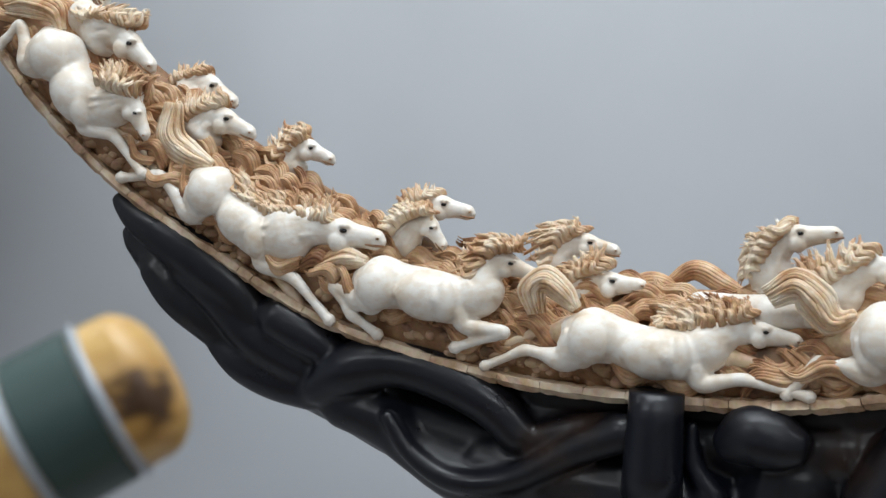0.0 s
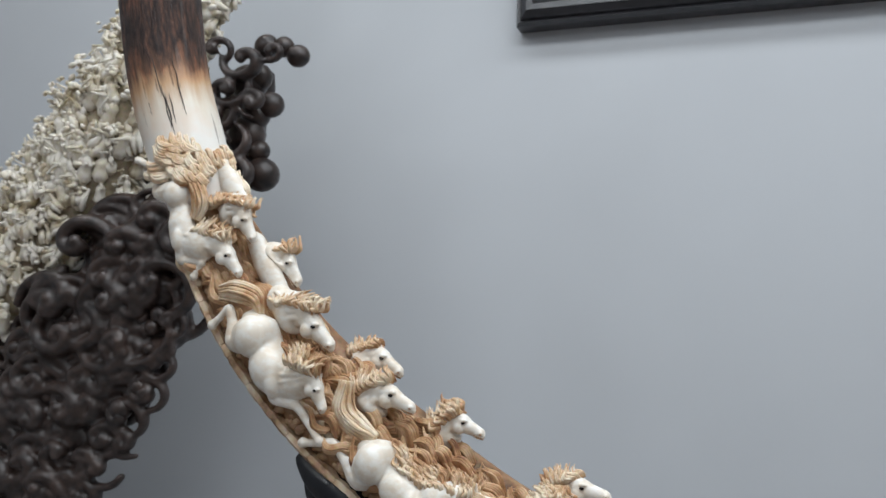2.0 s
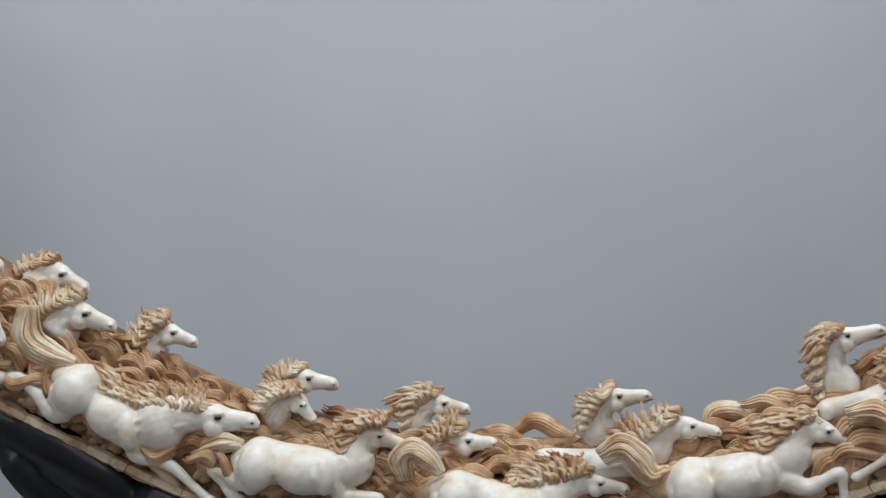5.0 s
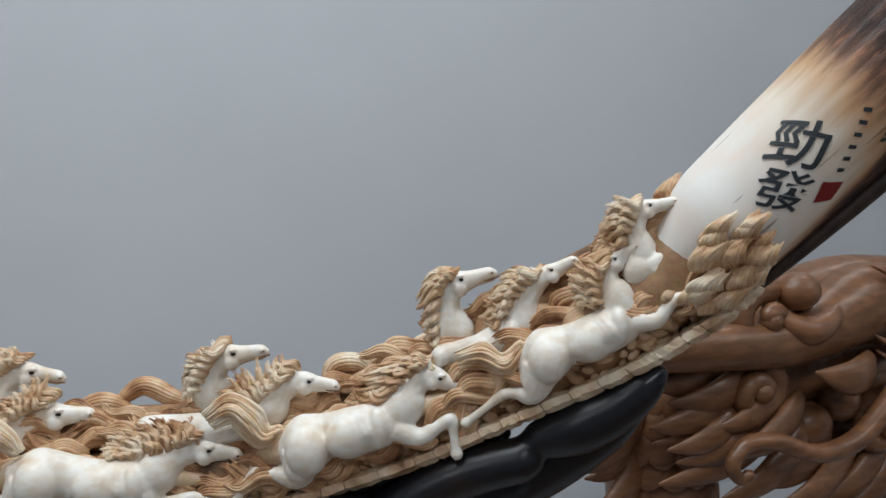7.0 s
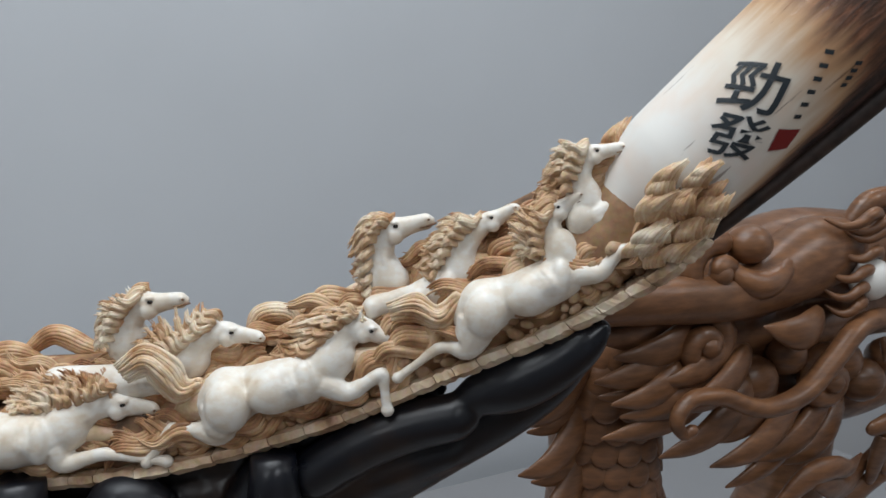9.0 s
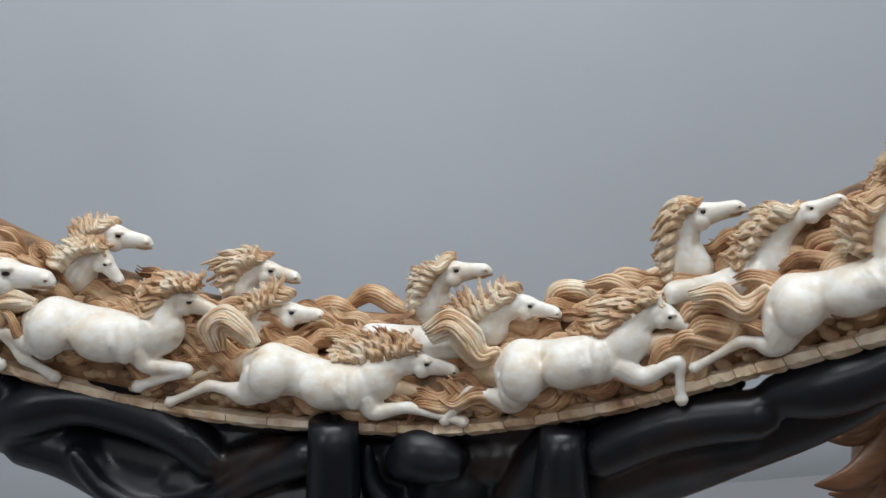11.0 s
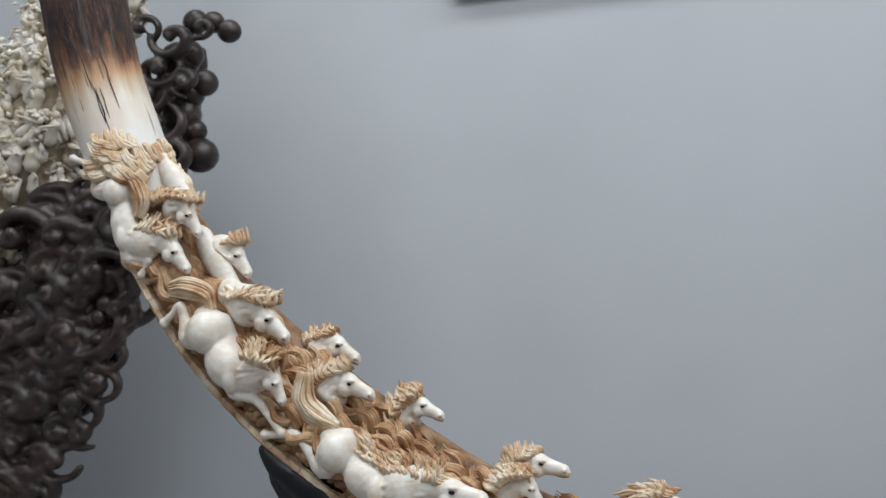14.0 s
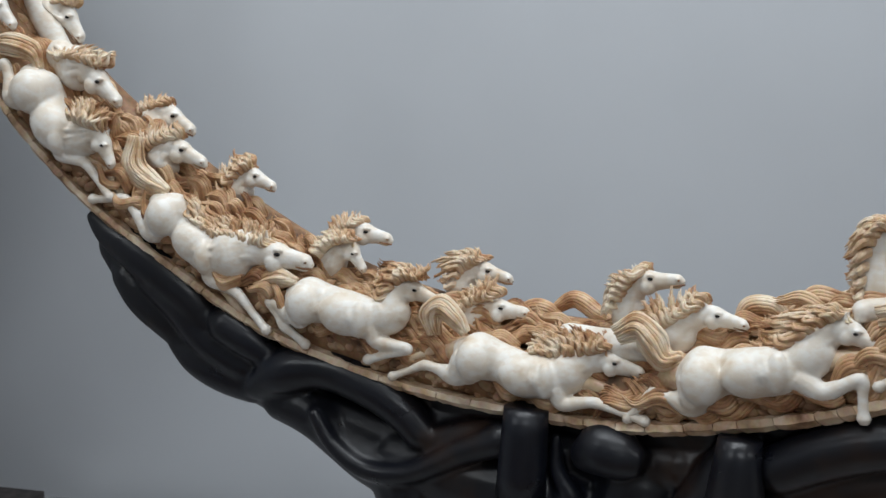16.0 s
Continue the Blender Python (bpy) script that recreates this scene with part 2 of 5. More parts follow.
def ball(bm, c, rx, ry=None, rz=None, seg=10, turn=None):
    m = Matrix.Translation(c) @ (turn or Matrix()) @ Matrix.Diagonal((rx, ry or rx, rz or rx, 1))
    n = max(4, seg * 2 // 3)
    top, low = bm.verts.new(m @ Vector((0, 0, 1))), bm.verts.new(m @ Vector((0, 0, -1)))
    rows = [[bm.verts.new(m @ Vector((math.sin(math.pi * i / n) * math.cos(2 * math.pi * k / seg), math.sin(math.pi * i / n) * math.sin(2 * math.pi * k / seg), math.cos(math.pi * i / n))))
             for k in range(seg)] for i in range(1, n)]
    for k in range(seg):
        h = (k + 1) % seg
        bm.faces.new((top, rows[0][k], rows[0][h]))
        bm.faces.new((low, rows[-1][h], rows[-1][k]))
        for a, b in zip(rows, rows[1:]):
            bm.faces.new((a[k], b[k], b[h], a[h]))


def slab(bm, x0, y0, z0, x1, y1, z1):
    bmesh.ops.create_cube(bm, size=1, matrix=Matrix.Translation(((x0 + x1) / 2, (y0 + y1) / 2, (z0 + z1) / 2)) @ Matrix.Diagonal((x1 - x0, y1 - y0, z1 - z0, 1)))


# ---- the room ----
WALL_Y = 1.87


def wall(name, a, b, label):
    bm = bmesh.new()
    slab(bm, *a, *b)
    return tagged(part(name, bm, WALL, None, label, False), category="wall", kind="structure")


wall("wall_north", (-3.6, WALL_Y, 0), (3.8, WALL_Y + 0.12, CEIL), "grey painted plaster wall behind the carvings")
wall("wall_south", (-3.6, -3.72, 0), (3.8, -3.6, CEIL), "grey painted plaster wall of the gallery")
wall("wall_west", (-3.72, -3.6, 0), (-3.6, WALL_Y, CEIL), "grey painted plaster side wall")
wall("wall_east", (3.8, -3.6, 0), (3.92, WALL_Y, CEIL), "grey painted plaster side wall")
bm = bmesh.new()
slab(bm, -3.72, -3.72, -0.1, 3.92, WALL_Y + 0.12, 0)
tagged(part("floor", bm, wood("floor_wood", (0.12, 0.07, 0.04), (0.25, 0.16, 0.1), 0.4), None, "brown polished gallery floor", False), category="floor", kind="structure")
bm = bmesh.new()
slab(bm, -3.72, -3.72, CEIL, 3.92, WALL_Y + 0.12, CEIL + 0.1)
tagged(part("ceiling", bm, material("ceiling_white", (0.75, 0.75, 0.74), 0.8)[0], None, "plain white ceiling", False), category="ceiling", kind="structure")
bm = bmesh.new()
slab(bm, -2.1, 0.25, 0.0, 2.2, 1.8, 0.62)
tagged(part("display_plinth", bm, material("plinth_paint", (0.3, 0.3, 0.31), 0.6)[0], None, "plain grey painted plinth under the carvings", False), category="plinth", kind="structure")

# ---- the sheet in which the tusk curves: x along the wall, bending towards the viewer ----


def sheet(x):
    return ((-0.1006 * x - 0.3176) * x - 0.3372) * x + 0.8118


def out_of(x):
    s = (-0.3018 * x - 0.6352) * x - 0.3372
    return Vector((-s, 1, 0)).normalized()


def P(x, z, off=0.0):
    return Vector((x, sheet(x), z)) + out_of(x) * off


# ---- the carved tusk ----
tusk = tagged(empty("carved_tusk", (0, 0, 0)), "ivory mammoth tusk carved with running horses on a black wooden stand", "tusk carving")
AXIS = [(-0.862, 2.75, 0.066), (-0.831, 2.45, 0.065), (-0.803, 2.21, 0.062), (-0.767, 1.99, 0.06), (-0.722, 1.858, 0.058), (-0.676, 1.735, 0.051),
        (-0.59, 1.6, 0.044), (-0.48, 1.485, 0.04), (-0.345, 1.395, 0.037), (-0.215, 1.328, 0.035), (-0.04, 1.288, 0.034), (0.11, 1.285, 0.034), (0.22, 1.297, 0.034),
        (0.33, 1.335, 0.035), (0.415, 1.38, 0.036), (0.492, 1.428, 0.041), (0.546, 1.481, 0.05), (0.602, 1.556, 0.0585), (0.683, 1.664, 0.0615), (0.763, 1.776, 0.0615), (0.845, 1.892, 0.061)]


def bark_end(rows, label, s0):
    """One uncarved end of the tusk, with a coordinate that runs along it from the carving outwards."""
    bm = bmesh.new()
    seg = 40
    rings = tube(bm, [P(x, z, 0.04) for x, z, r in rows], [r for x, z, r in rows], Vector((0, 1, 0)), seg, 1.0, 8, False)
    uv = bm.loops.layers.uv.new("along")
    s, where = s0, {}
    for i, ring in enumerate(rings):
        c = sum((v.co for v in ring), Vector()) / seg
        s += (c - last).length if i else 0.0
        last = c
        for k, v in enumerate(ring):
            where[v] = (k / seg, s)
    for f in bm.faces:
        us = [where[l.vert][0] for l in f.loops]
        for l in f.loops:
            u, w = where[l.vert]
            l[uv].uv = (u + (1 if max(us) > 0.9 and u < 0.1 else 0), w)
    return part("bark_end", bm, BARK, tusk, label)


bark_end([(-0.688, 1.77, 0.046), (-0.708, 1.822, 0.055), AXIS[4], AXIS[3], AXIS[2], AXIS[1], AXIS[0]], "cracked dark brown bark fading to pale ivory", 0.062)
bark_end([(0.552, 1.497, 0.034), (0.578, 1.526, 0.054), AXIS[17], AXIS[18], AXIS[19], AXIS[20]], "pale ivory end with brown bark and inscription", 0.055)

# core: stained, and coloured darker to deepen the recesses behind the horses
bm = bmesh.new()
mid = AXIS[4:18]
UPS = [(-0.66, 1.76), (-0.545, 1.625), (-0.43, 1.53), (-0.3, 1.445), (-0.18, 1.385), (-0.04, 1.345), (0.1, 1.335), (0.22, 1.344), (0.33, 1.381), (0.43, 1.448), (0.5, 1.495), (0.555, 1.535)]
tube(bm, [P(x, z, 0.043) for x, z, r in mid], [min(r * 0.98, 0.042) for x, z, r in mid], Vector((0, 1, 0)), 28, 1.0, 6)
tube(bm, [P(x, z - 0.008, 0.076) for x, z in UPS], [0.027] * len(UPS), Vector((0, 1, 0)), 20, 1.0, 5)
part("hollowed_core", bm, CAVITY, tusk, "brown stained hollowed ivory core, darkened like a shaded recess")

# ---- horses carved out of the tusk ----
RNG = random.Random(7)


def v2(p):
    return Vector((p[0], p[1]))


def lock(bm, start, direction, length, radius, off, wave=0.25, turns=1.2, seg=6, curl=0.0, lift=0.0, strands=1, phase=None):
    """One wavy tapering lock of carved hair on the sheet, combed into strands that lie side by side."""
    d, n = direction.normalized(), 8
    s = Vector((-d.y, d.x))
    ph = RNG.uniform(0, 6.28) if phase is None else phase
    if strands > 1:
        strands, radius = round(strands * 1.8), radius * 0.64
    for k in range(strands):
        w = (k - (strands - 1) / 2)
        pts, rad = [], []
        cut = RNG.uniform(0.8, 1.0)
        for i in range(n):
            t = i / (n - 1) * cut
            sway = wave * length * (math.sin(ph + t * turns * 6.28) - math.sin(ph)) * 0.35 + curl * length * t * t
            p = start + d * (length * t) + s * (sway + w * radius * 1.25 * (1 - 0.6 * t * t))
            pts.append(P(p.x, p.y, off - lift * math.sin(t * 3.0) + abs(w) * radius * 0.5))
            rad.append(radius * (0.75 + 0.5 * math.sin(min(1, t * 1.5) * 3.14)) * (1.0 - 0.85 * t ** 2.2) + 0.0002)
        tube(bm, pts, rad, out_of(start.x), seg, 0.9, 2)


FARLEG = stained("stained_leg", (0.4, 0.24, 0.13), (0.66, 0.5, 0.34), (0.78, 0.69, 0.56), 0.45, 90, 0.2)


def horse(body, head, legs=(), tail=(), mane=(), off=0.0, head_off=0.0):
    """A galloping horse in half relief: rump, barrel and chest (x, z, radius); neck root, poll and muzzle (x, z); legs and tail as lines; mane as its line of roots and its line of tips."""
    bm = bmesh.new()
    full = len(body) == 3
    N = out_of(body[0][0])
    root, poll, nose = (v2(p) for p in head)
    fwd = (nose - poll).normalized()
    hl = (nose - poll).length
    up_neck = (poll - root)
    nl = up_neck.length
    crest = Vector((-up_neck.y, up_neck.x)).normalized()
    jaw = Vector((fwd.y, -fwd.x))
    # trunk
    if full:
        (ax, az, ar), (bx, bz, br), (cx, cz, cr) = body
        ab, bc = v2((bx - ax, bz - az)).normalized(), v2((cx - bx, cz - bz)).normalized()
        pts = [P(ax - ab.x * ar * 0.5, az - ab.y * ar * 0.5 - ar * 0.06, off), P(ax, az, off - 0.002), P((ax + bx) / 2, (az + bz) / 2, off + ar * 0.1), P(bx, bz, off - 0.003), P((bx + cx) / 2, (bz + cz) / 2, off - 0.003),
               P(cx, cz, off), P(cx + bc.x * cr * 0.45, cz + bc.y * cr * 0.45, off), P(cx + bc.x * cr * 0.8, cz + bc.y * cr * 0.8, off)]
        tube(bm, pts, [ar * 0.68, ar * 0.97, (ar + br) * 0.42, br * 0.92, (br + cr) * 0.485, cr * 0.95, cr * 0.72, cr * 0.36], N, 32, 0.88, 6)
        # haunch, hip, shoulder blade and chest muscles on the near side
        ball(bm, P(ax + ab.x * ar * 0.05, az - ar * 0.12, off - ar * 0.56), ar * 0.72, ar * 0.66, ar * 0.86, 24)
        ball(bm, P(ax - ab.x * ar * 0.2, az - ab.y * ar * 0.2 - ar * 0.6, off - ar * 0.42), ar * 0.52, ar * 0.5, ar * 0.6, 20)
        lean = pose(0, 0, 0, 0, -math.degrees(math.atan2(cz - az, cx - ax)), 0)
        ball(bm, P(bx + (cx - bx) * 0.2, bz + (cz - bz) * 0.2 - br * 0.06, off - br * 0.3), br * 1.18, br * 0.78, br * 0.9, 28, lean)
        ball(bm, P(cx - bc.x * cr * 0.25, cz - bc.y * cr * 0.2, off - cr * 0.6), cr * 0.44, cr * 0.54, cr * 0.86, 24)
        along = v2((cx - ax, cz - az)).normalized()
        for k in range(5):
            w = k / 5
            x, z = bx + (cx - bx) * (w * 0.75 + 0.1), bz + (cz - bz) * (w * 0.75 + 0.1)
            s = v2((-along.y, along.x)) * br * 0.55
            tube(bm, [P(x + s.x - along.x * 0.003, z + s.y, off - br * 0.66), P(x, z, off - br * 0.84), P(x - s.x, z - s.y, off - br * 0.64)], [0.002, 0.0044, 0.002], N, 10, 1.15, 4)
        gr = cr
        base_c = v2((cx, cz))
    else:
        x, z, gr = body[-1]
        ball(bm, P(x, z, off), gr, gr * 0.8, gr, 24)
        if len(body) == 2:
            tube(bm, [P(p[0], p[1], off) for p in body], [p[2] * 0.95 for p in body], N, 14, 0.8, 4)
        base_c = v2((x, z))
    if full:
        up_b = v2((-ab.y, ab.x))
        tube(bm, [P(bx + up_b.x * br * 0.42, bz + up_b.y * br * 0.42, off), P(cx + up_b.x * cr * 0.42, cz + up_b.y * cr * 0.42, off), P(*(root + crest * gr * 0.1), off - 0.003)], [br * 0.5, cr * 0.58, gr * 0.5], N, 20, 0.85, 5)
    # neck
    bend = (root + poll) / 2 + crest * nl * 0.1
    nr = max(hl * 0.41, gr * 0.52)
    tube(bm, [P(*base_c, off), P(*root, (off * 2 + head_off) / 3), P(*bend, (off + head_off * 2) / 3), P(*(poll - crest * hl * 0.02 + fwd * hl * 0.06), head_off)],
         [gr * 0.88, nr * 1.38, nr * 0.98, hl * 0.26], N, 24, 0.78, 5)
    # throat muscle
    tube(bm, [P(*(root - crest * nr * 0.45), (off + head_off) / 2 - nr * 0.62), P(*(bend - crest * nr * 0.3), (off + head_off * 2) / 3 - nr * 0.58), P(*(poll + fwd * hl * 0.12 + jaw * hl * 0.12), head_off)],
         [nr * 0.35, nr * 0.25, hl * 0.1], N, 8, 0.8, 4)
    for side in (0.1, 0.5):
        tube(bm, [P(*(base_c + crest * gr * side), off - gr * 0.72), P(*(root + crest * nr * side), (off + head_off) / 2 - nr * 0.78), P(*(bend + crest * nr * side * 0.8), (off + head_off * 2) / 3 - nr * 0.66)],
             [nr * 0.12, nr * 0.17, nr * 0.08], N, 8, 1.0, 5)
    # head
    ho = head_off
    at = lambda t, j=0.0, o=0.0: P(*(poll + fwd * hl * t + jaw * hl * j), ho + o)
    tube(bm, [at(0.0), at(0.2, 0.02), at(0.42, 0.03), at(0.68, 0.0), at(0.86, 0.01), at(0.93, 0.03)],
         [hl * 0.25, hl * 0.28, hl * 0.24, hl * 0.185, hl * 0.18, hl * 0.14], N, 16, 0.8, 4)
    ball(bm, at(0.22, 0.17, -hl * 0.12), hl * 0.21, hl * 0.15, hl * 0.21, 14)
    tube(bm, [at(0.3, 0.2), at(0.6, 0.15), at(0.88, 0.15)], [hl * 0.11, hl * 0.075, hl * 0.065], N, 8, 0.9, 3)
    tube(bm, [at(0.2, -0.1, -hl * 0.15), at(0.5, -0.05, -hl * 0.135), at(0.8, -0.04, -hl * 0.1)], [hl * 0.04, hl * 0.035, hl * 0.026], N, 6, 1, 3)
    ball(bm, at(0.3, -0.13, -hl * 0.19), hl * 0.11, hl * 0.07, hl * 0.055, 8)
    ball(bm, at(0.9, -0.04, -hl * 0.11), hl * 0.08, hl * 0.06, hl * 0.07, 8)
    for o in (-0.004, 0.004):
        tip = poll - fwd * hl * 0.08 + crest * hl * 0.1 + jaw * -hl * 0.42
        tube(bm, [at(0.02, -0.1, o), P(*((poll + tip) / 2 - fwd * hl * 0.02), ho + o), P(*tip, ho + o)], [hl * 0.075, hl * 0.07, hl * 0.012], N, 8, 0.6, 3)
    # legs, with thigh or forearm growing out of the trunk
    lr = max(gr * 0.235, 0.0046)
    near = bm
    far_legs = []
    for k, leg in enumerate(legs):
        lo = off - 0.006 + (0.012 if k >= 2 else 0.0)
        bm = bmesh.new() if k >= 2 else near
        if k >= 2:
            far_legs.append(bm)
        first = v2(leg[0])
        c, big = base_c, gr * 0.5
        if full and (first - v2((ax, az))).length < (first - base_c).length:
            c, big = v2((ax, az)), ar * 0.75
        line = [c + (first - c) * 0.35, first] + [v2(p) for p in leg[1:]]
        rad = [big * 1.05, max(big * 0.7, lr * 1.75)]
        full_line = line[:2]
        for i, (p, q) in enumerate(zip(line[1:], line[2:])):
            full_line += [p.lerp(q, 0.55), q]
            rad += [lr * (1.25 if i == 0 else 0.84), lr * 1.12 if i < len(line) - 3 else lr * 0.9]
        line = full_line
        tube(bm, [P(p.x, p.y, lo) for p in line], rad, N, 12, 0.95, 6)
        for x, z in leg[1:-1]:
            ball(bm, P(x, z, lo), lr * 1.22, lr * 1.15, lr * 1.22, 8)
        hx, hz = leg[-1]
        d = (v2(leg[-1]) - v2(leg[-2])).normalized()
        tube(bm, [P(hx, hz, lo), P(hx + d.x * lr * 1.4, hz + d.y * lr * 1.4, lo)], [lr * 0.85, lr * 1.25], N, 8, 0.9, 2)
    bm = near
    ob = part("horse", bm, IVORY, tusk, "white polished ivory horse galloping" if full else "white ivory horse head among stained manes")
    fused(ob, 0.0014 if full else 0.0012, 5 if full else 4)
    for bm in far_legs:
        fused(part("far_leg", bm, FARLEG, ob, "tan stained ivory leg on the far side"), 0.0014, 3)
    # eye and nostril
    bm = bmesh.new()
    ball(bm, at(0.3, -0.045, -hl * 0.215), hl * 0.07, hl * 0.032, hl * 0.045, 8)
    part("eye", bm, BLACK, ob, "dark painted eye")
    bm = bmesh.new()
    ball(bm, at(0.93, -0.02, -hl * 0.155), hl * 0.036, hl * 0.026, hl * 0.026, 6)
    part("nostril", bm, CAVITY, ob, "brown stained nostril")
    bm = bmesh.new()
    tube(bm, [at(0.72, 0.125, -hl * 0.12), at(0.86, 0.12, -hl * 0.115), at(1.03, 0.1, -hl * 0.05)], [hl * 0.014, hl * 0.024, hl * 0.024], N, 6, 1, 2)
    part("mouth", bm, CAVITY, ob, "brown stained mouth line")
    # mane: wavy combed clumps that stream from the line of roots to the line of tips
    bm = bmesh.new()
    qr, qt = curve(mane[0], 12), curve(mane[1], 12)
    span = sum((Vector(b) - Vector(a)).length for a, b in zip(mane[0], mane[0][1:]))
    many = max(16, round(span / 0.0021))
    under = bmesh.new()
    ph0, bend0, waves = RNG.uniform(0, 6.28), RNG.uniform(-0.25, 0.25), RNG.uniform(0.9, 1.3)
    for k in range(many * 2):
        u = min(1.0, max(0.0, (k // 2 + RNG.uniform(0.2, 0.8)) / many))
        w = min(1.0, max(0.0, u + RNG.gauss(0, 0.035)))
        p, q = v2(qr[round(u * (len(qr) - 1))]), v2(qt[round(w * (len(qt) - 1))])
        d = q - p
        layer = (k // 2) % 4
        reach = (1.05, 0.8, 0.95, 0.62)[layer] * RNG.uniform(0.9, 1.05)
        depth = ho + ((-0.003, -0.006, 0.001, -0.008)[layer] if k % 2 else RNG.uniform(0.003, 0.011))
        lock(bm if k % 2 else under, p - d * 0.12, d, d.length * reach * 1.1, (0.0017 if k % 2 else 0.0021) * RNG.uniform(0.85, 1.15), depth, 0.4, waves, 6, bend0 + RNG.gauss(0, 0.1), 0.004 + 0.002 * layer, 3, ph0 + u * 3.0 + layer * 0.5 + RNG.gauss(0, 0.15))
    for k in range(5):
        lock(bm, poll + fwd * hl * RNG.uniform(-0.05, 0.1) - jaw * hl * 0.14, -jaw * 0.6 - fwd * RNG.uniform(0.3, 1.1), hl * RNG.uniform(0.12, 0.24), hl * 0.03, ho + RNG.uniform(-0.006, 0.006), 0.3)
    part("mane_underlayer", under, TAN, ob, "brown stained deeper locks of the mane")
    part("mane", bm, HAIR, ob, "tan stained wavy carved mane")
    if tail:
        bm = bmesh.new()
        tl = sum((v2(b) - v2(a)).length for a, b in zip(tail, tail[1:]))
        for k in range(40):
            w = RNG.uniform(-1, 1)
            pts, rad = [], []
            for i, p in enumerate(tail):
                t = i / (len(tail) - 1)
                d = v2(tail[min(i + 1, len(tail) - 1)]) - v2(tail[max(i - 1, 0)])
                s = Vector((-d.y, d.x)).normalized() * w * (0.004 + tl * 0.14 * math.sin(t * 2.6))
                pts.append(P(p[0] + s.x, p[1] + s.y, off - 0.004 - 0.01 * (1 - abs(w)) * math.sin(t * 3.0) + RNG.uniform(-0.002, 0.002)))
                rad.append(0.0023 * (1 - 0.75 * t) + 0.0004)
            tube(bm, pts, rad, N, 6, 0.8, 6)
        part("tail", bm, HAIR, ob, "tan stained streaming carved tail")
    return ob


horse(body=((-0.7, 1.79, 0.0223), (-0.693, 1.751, 0.0196), (-0.685, 1.718, 0.0221)), head=((-0.658, 1.716), (-0.619, 1.709), (-0.591, 1.672)),
      legs=(((-0.731, 1.792), (-0.736, 1.824), (-0.767, 1.837)), ((-0.685, 1.695), (-0.652, 1.69), (-0.661, 1.676)), ((-0.696, 1.69), (-0.668, 1.666))), tail=((-0.694, 1.809), (-0.673, 1.802), (-0.661, 1.774), (-0.668, 1.751)),
      mane=(((-0.615, 1.721), (-0.639, 1.727), (-0.665, 1.733)), ((-0.606, 1.741), (-0.646, 1.757), (-0.668, 1.747))), off=0.0, head_off=0.0)
horse(body=((-0.557, 1.595, 0.0322), (-0.534, 1.554, 0.0296), (-0.515, 1.529, 0.0265)), head=((-0.482, 1.535), (-0.456, 1.536), (-0.441, 1.498)),
      legs=(((-0.588, 1.585), (-0.602, 1.626), (-0.623, 1.609)), ((-0.52, 1.512), (-0.485, 1.501), (-0.455, 1.466)), ((-0.48, 1.506), (-0.447, 1.471))), tail=((-0.552, 1.622), (-0.559, 1.641), (-0.593, 1.651), (-0.621, 1.65)),
      mane=(((-0.448, 1.545), (-0.472, 1.551), (-0.496, 1.558)), ((-0.424, 1.557), (-0.465, 1.588), (-0.497, 1.583))), off=0.0, head_off=-0.013)
horse(body=((-0.37, 1.444, 0.0298), (-0.338, 1.414, 0.0261), (-0.306, 1.39, 0.0264)), head=((-0.281, 1.397), (-0.231, 1.403), (-0.173, 1.393)),
      legs=(((-0.392, 1.419), (-0.432, 1.458), (-0.471, 1.456)), ((-0.307, 1.365), (-0.27, 1.349), (-0.235, 1.313)), ((-0.3, 1.362), (-0.267, 1.318))), tail=((-0.372, 1.471), (-0.399, 1.483), (-0.42, 1.503), (-0.416, 1.538)),
      mane=(((-0.224, 1.413), (-0.262, 1.412), (-0.302, 1.414), (-0.339, 1.435)), ((-0.234, 1.44), (-0.282, 1.445), (-0.322, 1.448), (-0.349, 1.469))), off=0.005, head_off=0.007)
horse(body=((-0.174, 1.35, 0.0293), (-0.129, 1.342, 0.0281), (-0.093, 1.335, 0.0253)), head=((-0.069, 1.344), (-0.052, 1.378), (-0.015, 1.362)),
      legs=(((-0.195, 1.333), (-0.225, 1.343), (-0.205, 1.315), (-0.182, 1.3)), ((-0.081, 1.312), (-0.043, 1.307), (-0.085, 1.291)), ((-0.095, 1.303), (-0.091, 1.287))), tail=((-0.19, 1.371), (-0.213, 1.374), (-0.247, 1.363)),
      mane=(((-0.034, 1.389), (-0.06, 1.384), (-0.073, 1.357)), ((-0.028, 1.405), (-0.083, 1.403), (-0.111, 1.368))), off=0.005, head_off=0.015)
horse(body=((0.038, 1.311, 0.0276), (0.088, 1.3, 0.0255), (0.124, 1.299, 0.0229)), head=((0.137, 1.308), (0.17, 1.327), (0.208, 1.318)),
      legs=(((0.014, 1.287), (-0.023, 1.291), (-0.056, 1.275)), ((0.135, 1.277), (0.168, 1.284), (0.209, 1.277)), ((0.009, 1.309), (-0.014, 1.309), (-0.039, 1.296)), ((0.151, 1.301), (0.18, 1.296), (0.207, 1.293))), tail=((0.023, 1.336), (0.011, 1.351), (-0.005, 1.361), (-0.018, 1.35), (-0.013, 1.328)),
      mane=(((0.174, 1.342), (0.149, 1.33), (0.12, 1.321), (0.099, 1.324)), ((0.164, 1.356), (0.128, 1.357), (0.099, 1.348), (0.087, 1.329))), off=0.008, head_off=0.018)
